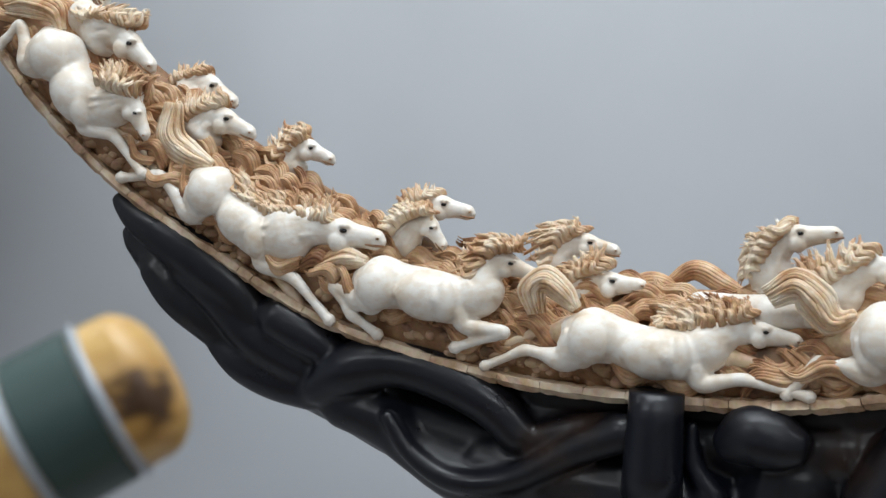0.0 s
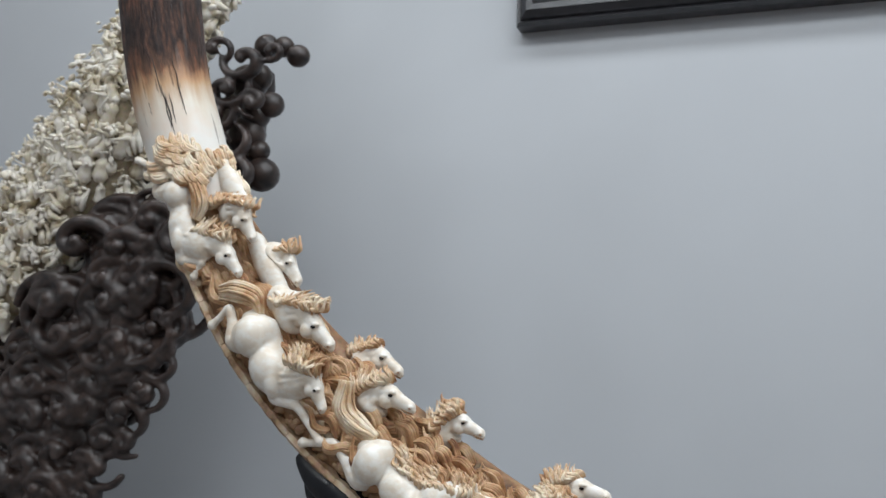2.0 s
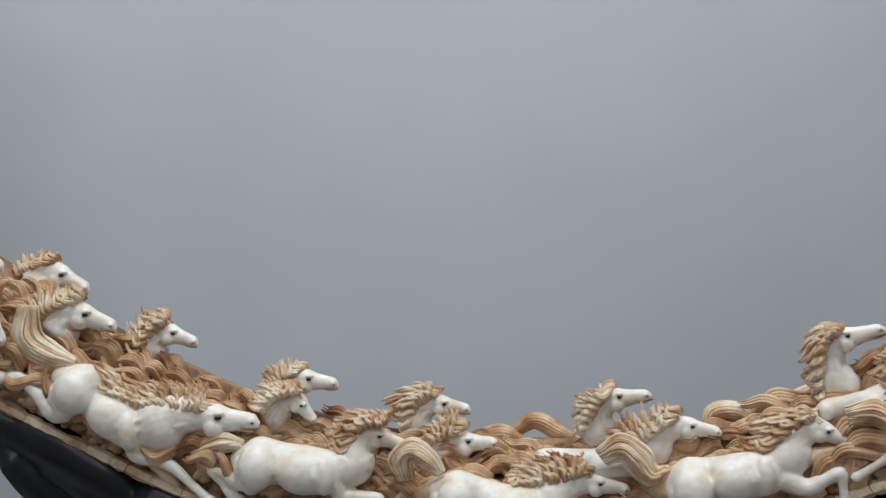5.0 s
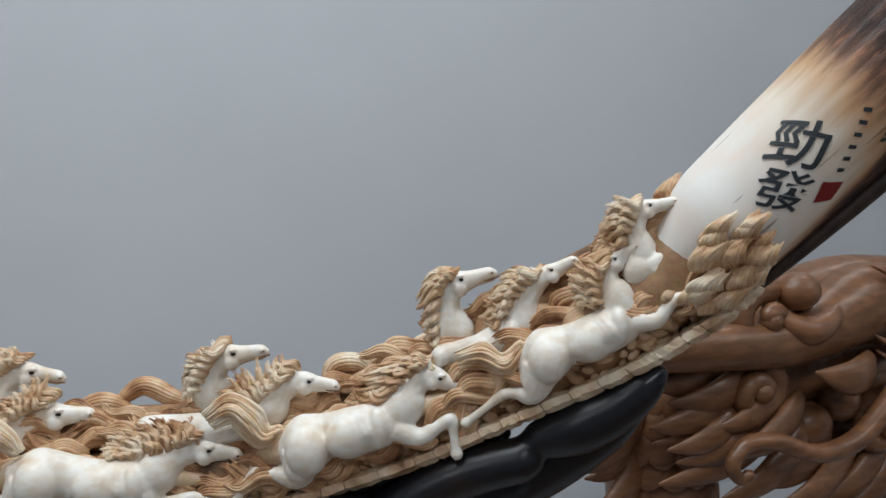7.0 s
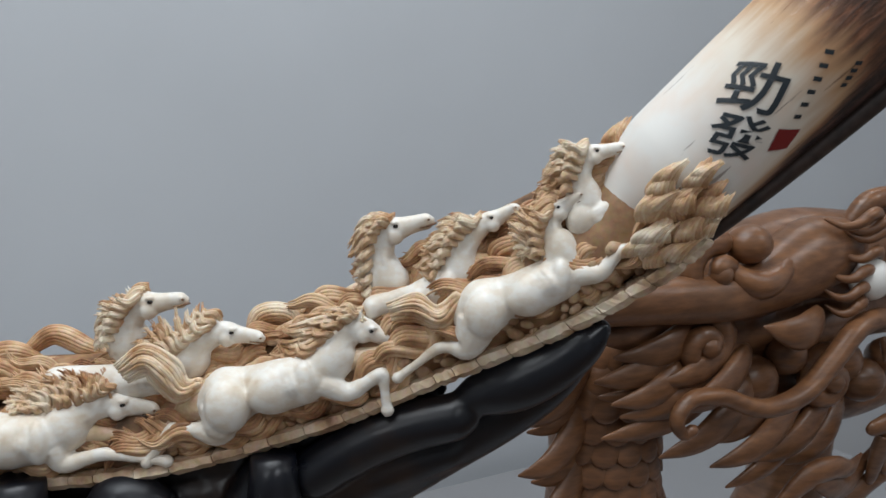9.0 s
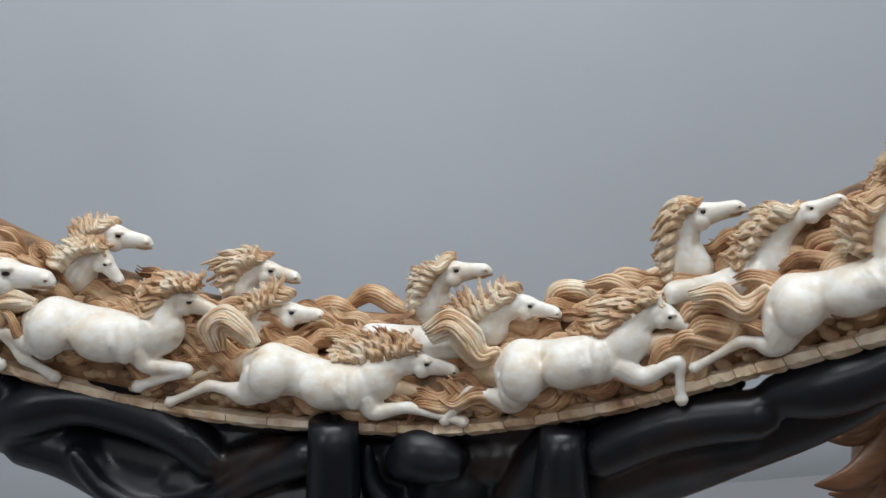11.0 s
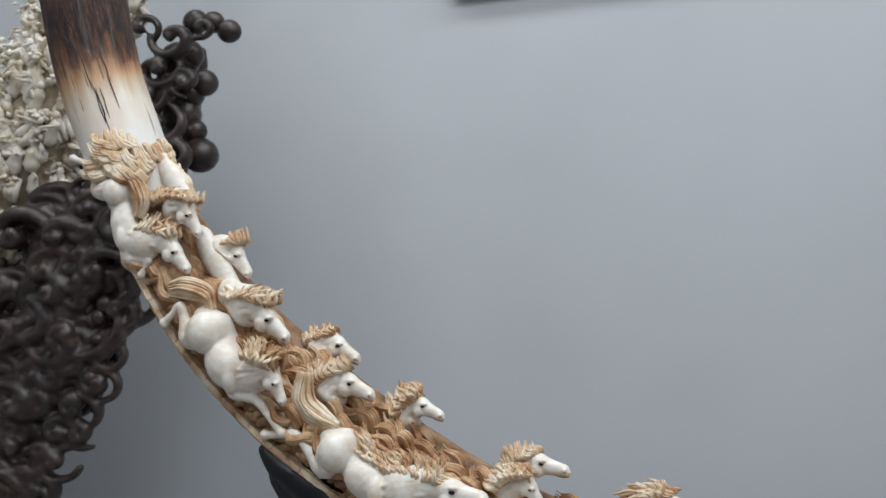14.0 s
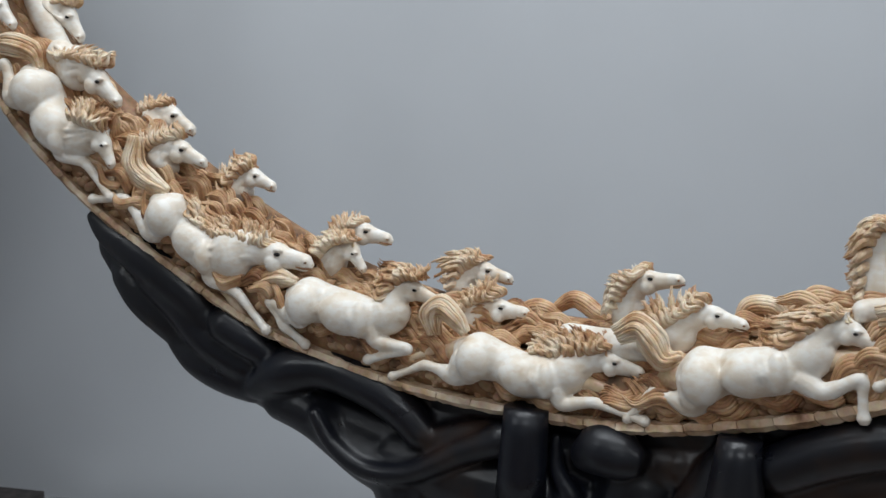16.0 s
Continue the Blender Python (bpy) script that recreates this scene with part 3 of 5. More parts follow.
horse(body=((0.266, 1.333, 0.0285), (0.299, 1.343, 0.0245), (0.331, 1.351, 0.0227)), head=((0.347, 1.369), (0.366, 1.397), (0.396, 1.379)),
      legs=(((0.256, 1.304), (0.222, 1.306), (0.204, 1.281)), ((0.358, 1.339), (0.384, 1.356), (0.387, 1.33)), ((0.235, 1.321), (0.211, 1.298)), ((0.362, 1.366), (0.386, 1.375))), tail=((0.245, 1.346), (0.23, 1.34), (0.217, 1.358), (0.203, 1.369), (0.184, 1.357)),
      mane=(((0.366, 1.41), (0.346, 1.391), (0.334, 1.373), (0.321, 1.366)), ((0.355, 1.418), (0.324, 1.408), (0.303, 1.39), (0.303, 1.367))), off=0.008, head_off=0.016)
horse(body=((0.458, 1.417, 0.0255), (0.488, 1.431, 0.0219), (0.514, 1.447, 0.0198)), head=((0.509, 1.469), (0.502, 1.498), (0.525, 1.516)),
      legs=(((0.446, 1.383), (0.425, 1.38), (0.4, 1.357)), ((0.536, 1.45), (0.551, 1.47), (0.579, 1.475)), ((0.437, 1.409), (0.429, 1.392), (0.406, 1.366)), ((0.532, 1.473), (0.549, 1.485), (0.57, 1.493))), tail=((0.441, 1.426), (0.427, 1.408), (0.409, 1.417), (0.39, 1.412)),
      mane=(((0.504, 1.507), (0.497, 1.485), (0.498, 1.463)), ((0.487, 1.507), (0.472, 1.487), (0.48, 1.455))), off=0.008, head_off=0.012)
horse(body=((0.527, 1.493, 0.019),), head=((0.525, 1.511), (0.525, 1.548), (0.552, 1.555)),
      legs=(((0.539, 1.502), (0.555, 1.515), (0.569, 1.519)), ((0.545, 1.496), (0.565, 1.504))), tail=(),
      mane=(((0.525, 1.559), (0.52, 1.539), (0.515, 1.518)), ((0.506, 1.556), (0.496, 1.533), (0.496, 1.512))), off=0.02, head_off=0.02)
horse(body=((-0.635, 1.775, 0.0152),), head=((-0.619, 1.765), (-0.6, 1.76), (-0.578, 1.72)),
      legs=(), tail=(),
      mane=(((-0.588, 1.769), (-0.616, 1.776), (-0.639, 1.776)), ((-0.574, 1.782), (-0.629, 1.792), (-0.668, 1.78))), off=0.02, head_off=0.01)
horse(body=((-0.572, 1.689, 0.0133),), head=((-0.569, 1.699), (-0.554, 1.703), (-0.53, 1.662)),
      legs=(), tail=(),
      mane=(((-0.541, 1.71), (-0.563, 1.708), (-0.573, 1.694)), ((-0.529, 1.731), (-0.578, 1.722), (-0.594, 1.689))), off=0.05, head_off=0.053)
horse(body=((-0.545, 1.641, 0.0205),), head=((-0.516, 1.624), (-0.484, 1.615), (-0.447, 1.577)),
      legs=(), tail=(),
      mane=(((-0.476, 1.628), (-0.505, 1.633), (-0.533, 1.642)), ((-0.455, 1.648), (-0.502, 1.655), (-0.558, 1.636))), off=0.03, head_off=0.012)
horse(body=((-0.443, 1.554, 0.0142),), head=((-0.434, 1.558), (-0.415, 1.572), (-0.376, 1.545)),
      legs=(), tail=(),
      mane=(((-0.41, 1.582), (-0.432, 1.577), (-0.448, 1.568)), ((-0.417, 1.596), (-0.45, 1.592), (-0.467, 1.575))), off=0.07, head_off=0.07)
horse(body=((-0.409, 1.498, 0.0176),), head=((-0.398, 1.51), (-0.375, 1.527), (-0.332, 1.505)),
      legs=(), tail=(),
      mane=(((-0.368, 1.54), (-0.393, 1.532), (-0.411, 1.515)), ((-0.377, 1.559), (-0.419, 1.55), (-0.439, 1.534))), off=0.035, head_off=0.026)
horse(body=((-0.323, 1.466, 0.0146),), head=((-0.306, 1.474), (-0.286, 1.496), (-0.25, 1.478)),
      legs=(), tail=(),
      mane=(((-0.282, 1.505), (-0.298, 1.493), (-0.312, 1.476)), ((-0.293, 1.523), (-0.322, 1.51), (-0.346, 1.485))), off=0.06, head_off=0.053)
horse(body=((-0.176, 1.374, 0.0194),), head=((-0.164, 1.395), (-0.135, 1.415), (-0.116, 1.386)),
      legs=(), tail=(),
      mane=(((-0.128, 1.424), (-0.156, 1.417), (-0.176, 1.398)), ((-0.133, 1.437), (-0.168, 1.434), (-0.19, 1.412))), off=0.05, head_off=0.03)
horse(body=((-0.168, 1.396, 0.0156),), head=((-0.162, 1.415), (-0.138, 1.433), (-0.095, 1.423)),
      legs=(), tail=(),
      mane=(((-0.133, 1.442), (-0.151, 1.435), (-0.166, 1.416)), ((-0.141, 1.455), (-0.175, 1.446), (-0.189, 1.422))), off=0.065, head_off=0.057)
horse(body=((-0.02, 1.357, 0.0174),), head=((-0.015, 1.374), (0.007, 1.397), (0.045, 1.387)),
      legs=(), tail=(),
      mane=(((0.013, 1.41), (-0.009, 1.396), (-0.018, 1.373)), ((0.004, 1.425), (-0.039, 1.417), (-0.049, 1.379))), off=0.08, head_off=0.075)
horse(body=((-0.01, 1.329, 0.0153),), head=((0.008, 1.342), (0.035, 1.359), (0.077, 1.356)),
      legs=(), tail=(),
      mane=(((0.043, 1.375), (0.017, 1.363), (-0.002, 1.342)), ((0.029, 1.395), (0.001, 1.379), (-0.023, 1.351))), off=0.055, head_off=0.047)
horse(body=((0.172, 1.359, 0.0159),), head=((0.176, 1.374), (0.188, 1.409), (0.228, 1.413)),
      legs=(), tail=(),
      mane=(((0.192, 1.423), (0.177, 1.403), (0.168, 1.376)), ((0.159, 1.421), (0.148, 1.395), (0.149, 1.366))), off=0.06, head_off=0.05)
horse(body=((0.126, 1.344, 0.0124), (0.18, 1.341, 0.0183), (0.217, 1.347, 0.0186)), head=((0.229, 1.36), (0.255, 1.387), (0.29, 1.379)),
      legs=(), tail=(),
      mane=(((0.253, 1.397), (0.23, 1.377), (0.213, 1.361)), ((0.244, 1.41), (0.2, 1.395), (0.178, 1.364))), off=0.035, head_off=0.035)
horse(body=((0.385, 1.416, 0.0159),), head=((0.384, 1.429), (0.381, 1.477), (0.419, 1.488)),
      legs=(), tail=(),
      mane=(((0.387, 1.489), (0.375, 1.47), (0.373, 1.425)), ((0.368, 1.49), (0.354, 1.467), (0.358, 1.421))), off=0.05, head_off=0.045)
horse(body=((0.376, 1.411, 0.0104), (0.409, 1.419, 0.0154), (0.435, 1.433, 0.0174)), head=((0.439, 1.445), (0.455, 1.486), (0.481, 1.502)),
      legs=(), tail=(),
      mane=(((0.452, 1.492), (0.437, 1.471), (0.422, 1.442)), ((0.431, 1.488), (0.414, 1.465), (0.406, 1.436))), off=0.03, head_off=0.032)

# tan combed hair that fills the ridge between the rows
for a, b in zip(UPS, UPS[1:]):
    bm = bmesh.new()
    d = v2(b) - v2(a)
    up = Vector((-d.y, d.x)).normalized()
    for k in range(76):
        t, h = RNG.random(), RNG.uniform(-2.0, 0.4)
        p = v2(a) + d * (t + 0.3) + up * (0.026 * h)
        lock(bm, p, -d.normalized() + up * RNG.uniform(-0.25, 0.25), RNG.uniform(0.035, 0.058), RNG.uniform(0.0026, 0.0045), (0.047 if a[0] > -0.25 else 0.04) + 0.021 * min(h, 0) + 0.024 * max(h, 0) + RNG.uniform(-0.006, 0.008), 0.4, 1.0, 6, RNG.uniform(-0.4, 0.4), 0.006, RNG.choice((3, 4)))
    part("hair_relief", bm, DEEP, tusk, "brown stained carved hair between the horses")

for rows, off in ((((0.05, 1.352), (0.075, 1.358), (0.1, 1.348)), 0.085), (((0.085, 1.355), (0.11, 1.372), (0.135, 1.358), (0.155, 1.348)), 0.09), (((0.06, 1.340), (0.1, 1.344), (0.14, 1.340), (0.165, 1.336)), 0.075),
                  (((0.065, 1.328), (0.1, 1.332), (0.135, 1.326)), 0.065), (((0.275, 1.375), (0.285, 1.395), (0.305, 1.395), (0.31, 1.378)), 0.06), (((0.3, 1.383), (0.325, 1.401), (0.35, 1.403)), 0.07),
                  (((0.325, 1.388), (0.355, 1.403), (0.385, 1.413)), 0.06), (((0.33, 1.395), (0.365, 1.415), (0.395, 1.425)), 0.075), (((0.29, 1.373), (0.32, 1.385), (0.355, 1.391)), 0.05)):
    bm = bmesh.new()
    q = [v2(p) for p in curve(rows, 5)]
    for k in range(9):
        w = (k - 4) / 4
        pts, rad = [], []
        for i, p in enumerate(q):
            t = i / (len(q) - 1)
            d = q[min(i + 1, len(q) - 1)] - q[max(i - 1, 0)]
            up = Vector((-d.y, d.x)).normalized()
            c = p + up * 0.0085 * math.sin(w * 1.4 + t * 0.8 - 0.4) * math.sin(0.5 + t * 2.3)
            pts.append(P(c.x, c.y, off - 0.0085 * math.cos(w * 1.4) * math.sin(0.5 + t * 2.3)))
            rad.append(0.0021 * math.sin(0.5 + t * 2.2) + 0.0004)
        tube(bm, pts, rad, out_of(rows[0][0]), 6, 1.0, 2)
    part("rope_lock", bm, TAN if rows[0][0] < 0.2 else HAIR, tusk, "tan combed lock lying along the ridge")


def bark_off(x, z):
    """The offset of the round tusk's front at a place on the sheet."""
    best = (9.0, 0.05)
    p = v2((x, z))
    for a, b in zip(AXIS, AXIS[1:]):
        d = v2(b) - v2(a)
        t = min(1, max(0, (p - v2(a)).dot(d) / d.length_squared))
        w = (p - v2(a) - d * t).length
        if w < best[0]:
            best = (w, a[2] + (b[2] - a[2]) * t)
    return 0.042 - math.sqrt(max(best[1] ** 2 - best[0] ** 2, 0))


for x, z, w, o in ((0.574, 1.513, 0.016, 0.0), (0.583, 1.536, 0.015, 0.0), (0.604, 1.541, 0.013, 0.0), (0.592, 1.518, 0.016, 0.0), (0.61, 1.518, 0.014, 0.0), (0.578, 1.496, 0.017, 0.0), (0.598, 1.498, 0.015, 0.0),
                   (0.584, 1.476, 0.015, 0.0), (0.566, 1.54, 0.012, 0.06), (0.57, 1.478, 0.013, 0.0), (0.612, 1.502, 0.012, 0.0), (0.556, 1.566, 0.014, 0.06), (0.574, 1.566, 0.014, 0.045), (0.566, 1.556, 0.012, 0.06)):
    for k in range(3):
        bm = bmesh.new()
        p = v2((x - 0.009 + RNG.uniform(-0.005, 0.005), z - 0.014 + RNG.uniform(-0.006, 0.006)))
        lock(bm, p, v2((RNG.uniform(-0.45, 0.1), 1.0)), w * RNG.uniform(1.25, 1.6), w * RNG.uniform(0.17, 0.22), (o if o > 0.03 else bark_off(x, z)) - 0.004 - 0.002 * k, 0.1, 0.6, 7, -RNG.uniform(0.45, 0.8), 0.007, 4, 0.6)
        tagged(part("curl", bm, TAN if o > 0.03 or k == 0 else HAIR, tusk, "cream and tan combed curl"), kind="stuff")
bm = bmesh.new()
tube(bm, [P(0.556, 1.55, 0.085), P(0.572, 1.535, 0.066), P(0.59, 1.5, 0.044), P(0.585, 1.475, 0.042)], [0.012, 0.021, 0.022, 0.014], out_of(0.56), 14, 0.9, 5)
part("hair_bank", bm, TAN, tusk, "brown stained hair behind the curls")
bm = bmesh.new()
for k in range(130):
    p = v2((RNG.uniform(0.52, 0.6), RNG.uniform(1.465, 1.54)))
    lock(bm, p, v2((0.5, 0.9 + RNG.uniform(-0.4, 0.3))), RNG.uniform(0.02, 0.034), 0.0026, (0.014 if p.x > 0.564 else 0.036) + RNG.uniform(-0.006, 0.006), 0.4, 1.0, 6, RNG.uniform(-0.3, 0.3), 0.006, 3, p.x * 60)
tagged(part("curl_underlayer", bm, DEEP, tusk, "brown stained locks beneath the curls"), kind="stuff")
# flowing locks where the carving meets the bark
bm = bmesh.new()
for k in range(64):
    u, w = RNG.uniform(-0.75, 0.75), RNG.random()
    p = v2((-0.69 + 0.05 * u + 0.02 * w, 1.805 + 0.045 * w - 0.012 * u))
    d = v2((-0.75 + 0.3 * w, 0.35 + 0.5 * w))
    m = p + d * 0.016
    lock(bm, p, d, RNG.uniform(0.028, 0.042), RNG.uniform(0.0026, 0.0034), bark_off(m.x, m.y) - 0.004, 0.4, 0.9, 6, 0.35, 0.006, 3, u * 2.0)
for k in range(12):
    t = RNG.random()
    p = v2((-0.66 + 0.05 * t, 1.868 - 0.085 * t))
    lock(bm, p, v2((0.45, -0.9 + RNG.uniform(-0.2, 0.2))), RNG.uniform(0.025, 0.04), 0.0034, bark_off(p.x, p.y) - 0.006, 0.3, 0.8, 6, RNG.uniform(-0.3, 0.2), 0.005, 3)
tagged(part("flowing_hair", bm, HAIR, tusk, "tan flowing locks below the bark"), kind="stuff")

# long drying cracks in the bark of the upper end
for k in range(11):
    u, z0, n = RNG.uniform(-0.042, 0.046), RNG.uniform(1.868, 1.93), RNG.uniform(0.03, 0.09)
    bm = bmesh.new()
    pts = []
    for i in range(7):
        z = z0 + n * i / 6
        x = -0.722 - 0.34 * (z - 1.858) + u + RNG.uniform(-0.0008, 0.0008)
        pts.append(P(x, z, bark_off(x, z) - 0.0016))
    tube(bm, pts, [0.0002, 0.0006, 0.0009, 0.0008, 0.0009, 0.0006, 0.0002], out_of(-0.72), 6, 1.0, 2)
    part("crack", bm, STRIP, tusk, "thin dark drying crack")

# dark strip of bark left along the underside
bm = bmesh.new()
rim = AXIS[15:]
pts = []
for (x0, z0, r0), (x1, z1, r1) in zip(rim, rim[1:] + [(2 * rim[-1][0] - rim[-2][0], 2 * rim[-1][1] - rim[-2][1], 0)]):
    d = v2((x1 - x0, z1 - z0)).normalized()
    pts.append(P(x0 + d.y * r0 * 0.9, z0 - d.x * r0 * 0.9, 0.03))
tube(bm, pts, [0.003, 0.005, 0.008, 0.009, 0.009, 0.009], out_of(0.6), 12, 1.0, 4)
part("bark_strip", bm, STRIP, tusk, "dark brown cracked bark strip")

# rocky ground under the hooves: rim blocks and small lumps
bm = bmesh.new()
RIM = [tuple(map(float, q)) for q in curve(AXIS[5:18], 24) if q[0] < 0.572]
far = 0
while far < len(RIM) - 3:
    step = RNG.randint(3, 7)
    cut = RIM[far:far + step + 1]
    far += step
    bm2, rings = bmesh.new(), []
    wob = [RNG.uniform(-0.0012, 0.0012) for _ in range(3)]
    for i, (x, z, r) in enumerate(cut):
        j = min(max(far - step + i, 1), len(RIM) - 2)
        d = v2((RIM[j + 1][0] - RIM[j - 1][0], RIM[j + 1][1] - RIM[j - 1][1])).normalized()
        dn = Vector((d.y, -d.x))
        c = v2((x, z)) + dn * (min(r, 0.043 if x < 0.3 else 0.05) - 0.006)
        if i == 0:
            c += d * 0.0006
        hh = 0.0085 - (0.0012 if i in (0, len(cut) - 1) else 0.0)
        ring = []
        for o, h in ((0.003 + wob[0], -0.6), (0.001 + wob[1], 0.2), (0.008, 0.95), (0.03, 1.1), (0.062, 0.9), (0.064, -0.6)):
            q = c + dn * hh * (h + RNG.uniform(-0.08, 0.08))
            ring.append(bm2.verts.new(P(q.x, q.y, o + RNG.uniform(-0.0008, 0.0008))))
        rings.append(ring)
    for u, w in zip(rings, rings[1:]):
        for k in range(6):
            bm2.faces.new((u[k], u[(k + 1) % 6], w[(k + 1) % 6], w[k]))
    bm2.faces.new(rings[0][::-1])
    bm2.faces.new(rings[-1])
    bmesh.ops.recalc_face_normals(bm2, faces=bm2.faces[:])
    part("rock", bm2, ROCK, tusk, "", False)
for a, b in zip(AXIS[5:16], AXIS[6:17]):
    d = Vector((b[0] - a[0], b[1] - a[1]))
    dn = Vector((d.y, -d.x)).normalized()
    for k in range(40):
        m, h = RNG.random(), RNG.uniform(0.1, 0.95)
        r = min(a[2] * (1 - m) + b[2] * m, 0.041)
        p = v2(a) + d * m + dn * (r * h)
        q = RNG.uniform(0.003, 0.007)
        ball(bm, P(p.x, p.y, 0.042 - r * math.sqrt(1 - h * h) + 0.001), q * RNG.uniform(1.0, 2.0), q * 0.6, q, 9, pose(0, 0, 0, 0, RNG.uniform(-40, 40), 0))
part("rocky_ground", bm, GROUND, tusk, "lumpy brown stained carved ground")

# smooth backs of hidden horses that show between the manes
for x0, z0, x1, z1, r, o in ((-0.655, 1.835, -0.61, 1.765, 0.017, 0.036), (-0.598, 1.725, -0.55, 1.645, 0.017, 0.042)):
    bm = bmesh.new()
    tube(bm, [P(x0, z0, o), P((x0 + x1) / 2, (z0 + z1) / 2, o - 0.003), P(x1, z1, o)], [r * 0.8, r, r * 0.85], out_of(x0), 14, 0.8, 5)
    part("horse_back", bm, IVORY, tusk, "smooth white ivory back of a horse")


def on_bark(me, rows, lift):
    """Lays a flat mesh on the round end of the tusk."""
    rows = [tuple(map(float, q)) for q in curve(rows, 8)]
    ax = [P(x, z, 0.04) for x, z, r in rows]
    for v in me.vertices:
        best = None
        for p, q, (x0, z0, r0), (x1, z1, r1) in zip(ax, ax[1:], rows, rows[1:]):
            d = q - p
            t = min(1, max(0, (v.co - p).dot(d) / d.length_squared))
            c = p + d * t
            if best is None or (v.co - c).length < best[0]:
                best = ((v.co - c).length, c, r0 + (r1 - r0) * t)
        v.co = best[1] + (v.co - best[1]).normalized() * (best[2] + lift)


def flat_at(x, z):
    """The pose of writing at a place on the tusk's front: x along the sheet, y up."""
    n = out_of(x)
    t = Vector((n.y, -n.x, 0))
    m = Matrix((t, Vector((0, 0, 1)), -n)).transposed().to_4x4()
    return Matrix.Translation(P(x, z, -0.02)) @ m


INK = material("engraved_ink", (0.02, 0.028, 0.035), 0.5)[0]
SEAL = material("red_seal", (0.2, 0.012, 0.012), 0.5)[0]
END = [(0.578, 1.526, 0.054)] + AXIS[17:]
for text, x, z, sx, sy in (("\u52c1", 0.622, 1.601, 1.3, 1.12), ("\u767c", 0.614, 1.562, 1.22, 0.95)):
    cu = bpy.data.curves.new("glyph", "FONT")
    cu.body, cu.size, cu.align_x, cu.align_y, cu.offset, cu.shear = text, 0.039, "CENTER", "CENTER", 0.0004, 0.1
    probe = bpy.data.objects.new("glyph", cu)
    scene.collection.objects.link(probe)
    me = bpy.data.meshes.new_from_object(probe.evaluated_get(bpy.context.evaluated_depsgraph_get()))
    bpy.data.objects.remove(probe)
    me.transform(flat_at(x, z) @ pose(0, 0, 0, 0, 0, -14) @ Matrix.Diagonal((sx, sy, 1, 1)))
    cut = bmesh.new()
    cut.from_mesh(me)
    bmesh.ops.triangulate(cut, faces=cut.faces[:])
    bmesh.ops.subdivide_edges(cut, edges=cut.edges[:], cuts=3, use_grid_fill=True)
    cut.to_mesh(me)
    cut.free()
    on_bark(me, END, 0.0012)
    me.materials.clear()
    me.materials.append(INK)
    tagged(new("inscription", me), "dark engraved character on the ivory").parent = tusk


def bar(name, x, z, w, h, mat, turn):
    bm = bmesh.new()
    bmesh.ops.create_grid(bm, x_segments=4, y_segments=4, size=0.5)
    bm.transform(flat_at(x, z) @ pose(0, 0, 0, 0, 0, turn) @ Matrix.Diagonal((w, h, 1, 1)))
    ob = part(name, bm, mat, tusk)
    on_bark(ob.data, END, 0.001)
    return ob


for i in range(6):
    t = i / 5
    bar("writing_bar", 0.663 - 0.012 * t, 1.628 - 0.05 * t, 0.0065, 0.0035, INK, -10)
    if i < 4:
        bar("writing_bar", 0.681 - 0.008 * t, 1.618 - 0.03 * t, 0.006, 0.0035, INK, -10)
tagged(bar("red_seal", 0.647, 1.557, 0.022, 0.02, SEAL, -12), "dark red square seal mark")

# ---- black wooden stand ----
stand = tagged(empty("wooden_stand", (0.1, 0.8, 0.62)), "black polished wooden stand carved in flowing lobes", "stand")


def lobes(bm, rows, off):
    tube(bm, [P(x, z, off) for x, z, r in rows], [r for x, z, r in rows], out_of(rows[0][0]), 16, 1.0, 5)


bm = bmesh.new()
lobes(bm, [(-0.495, 1.43, 0.0126), (-0.47, 1.411, 0.0221), (-0.428, 1.386, 0.0285), (-0.386, 1.358, 0.0299), (-0.347, 1.327, 0.0262), (-0.33, 1.296, 0.0195)], 0.025)
lobes(bm, [(-0.464, 1.354, 0.0211), (-0.432, 1.322, 0.0277), (-0.389, 1.291, 0.0273), (-0.347, 1.26, 0.0235)], 0.045)
lobes(bm, [(-0.301, 1.305, 0.0256), (-0.267, 1.288, 0.0252), (-0.24, 1.271, 0.0187)], 0.02)
lobes(bm, [(-0.38, 1.27, 0.0149), (-0.348, 1.249, 0.0234), (-0.307, 1.232, 0.025), (-0.26, 1.223, 0.0245)], 0.035)
lobes(bm, [(-0.256, 1.226, 0.0178), (-0.214, 1.252, 0.0298), (-0.164, 1.262, 0.0254), (-0.108, 1.252, 0.0261), (-0.061, 1.23, 0.0246), (-0.029, 1.199, 0.0198)], 0.02)
lobes(bm, [(-0.233, 1.21, 0.0256), (-0.181, 1.199, 0.0314), (-0.143, 1.172, 0.028), (-0.106, 1.153, 0.0309), (-0.058, 1.139, 0.0335)], 0.035)
lobes(bm, [(-0.166, 1.21, 0.0085), (-0.14, 1.174, 0.0103), (-0.095, 1.151, 0.012), (-0.037, 1.159, 0.0128), (0.022, 1.196, 0.0158), (0.073, 1.223, 0.0198)], 0.005)
lobes(bm, [(-0.052, 1.207, 0.023), (0.004, 1.211, 0.0249), (0.073, 1.21, 0.0279), (0.154, 1.212, 0.0284), (0.238, 1.222, 0.0278)], 0.05)
lobes(bm, [(-0.023, 1.197, 0.0128), (0.018, 1.214, 0.0149), (0.064, 1.223, 0.0157)], 0.02)
lobes(bm, [(0.324, 1.252, 0.0231), (0.36, 1.279, 0.0238), (0.399, 1.3, 0.0234), (0.44, 1.313, 0.0221)], 0.02)
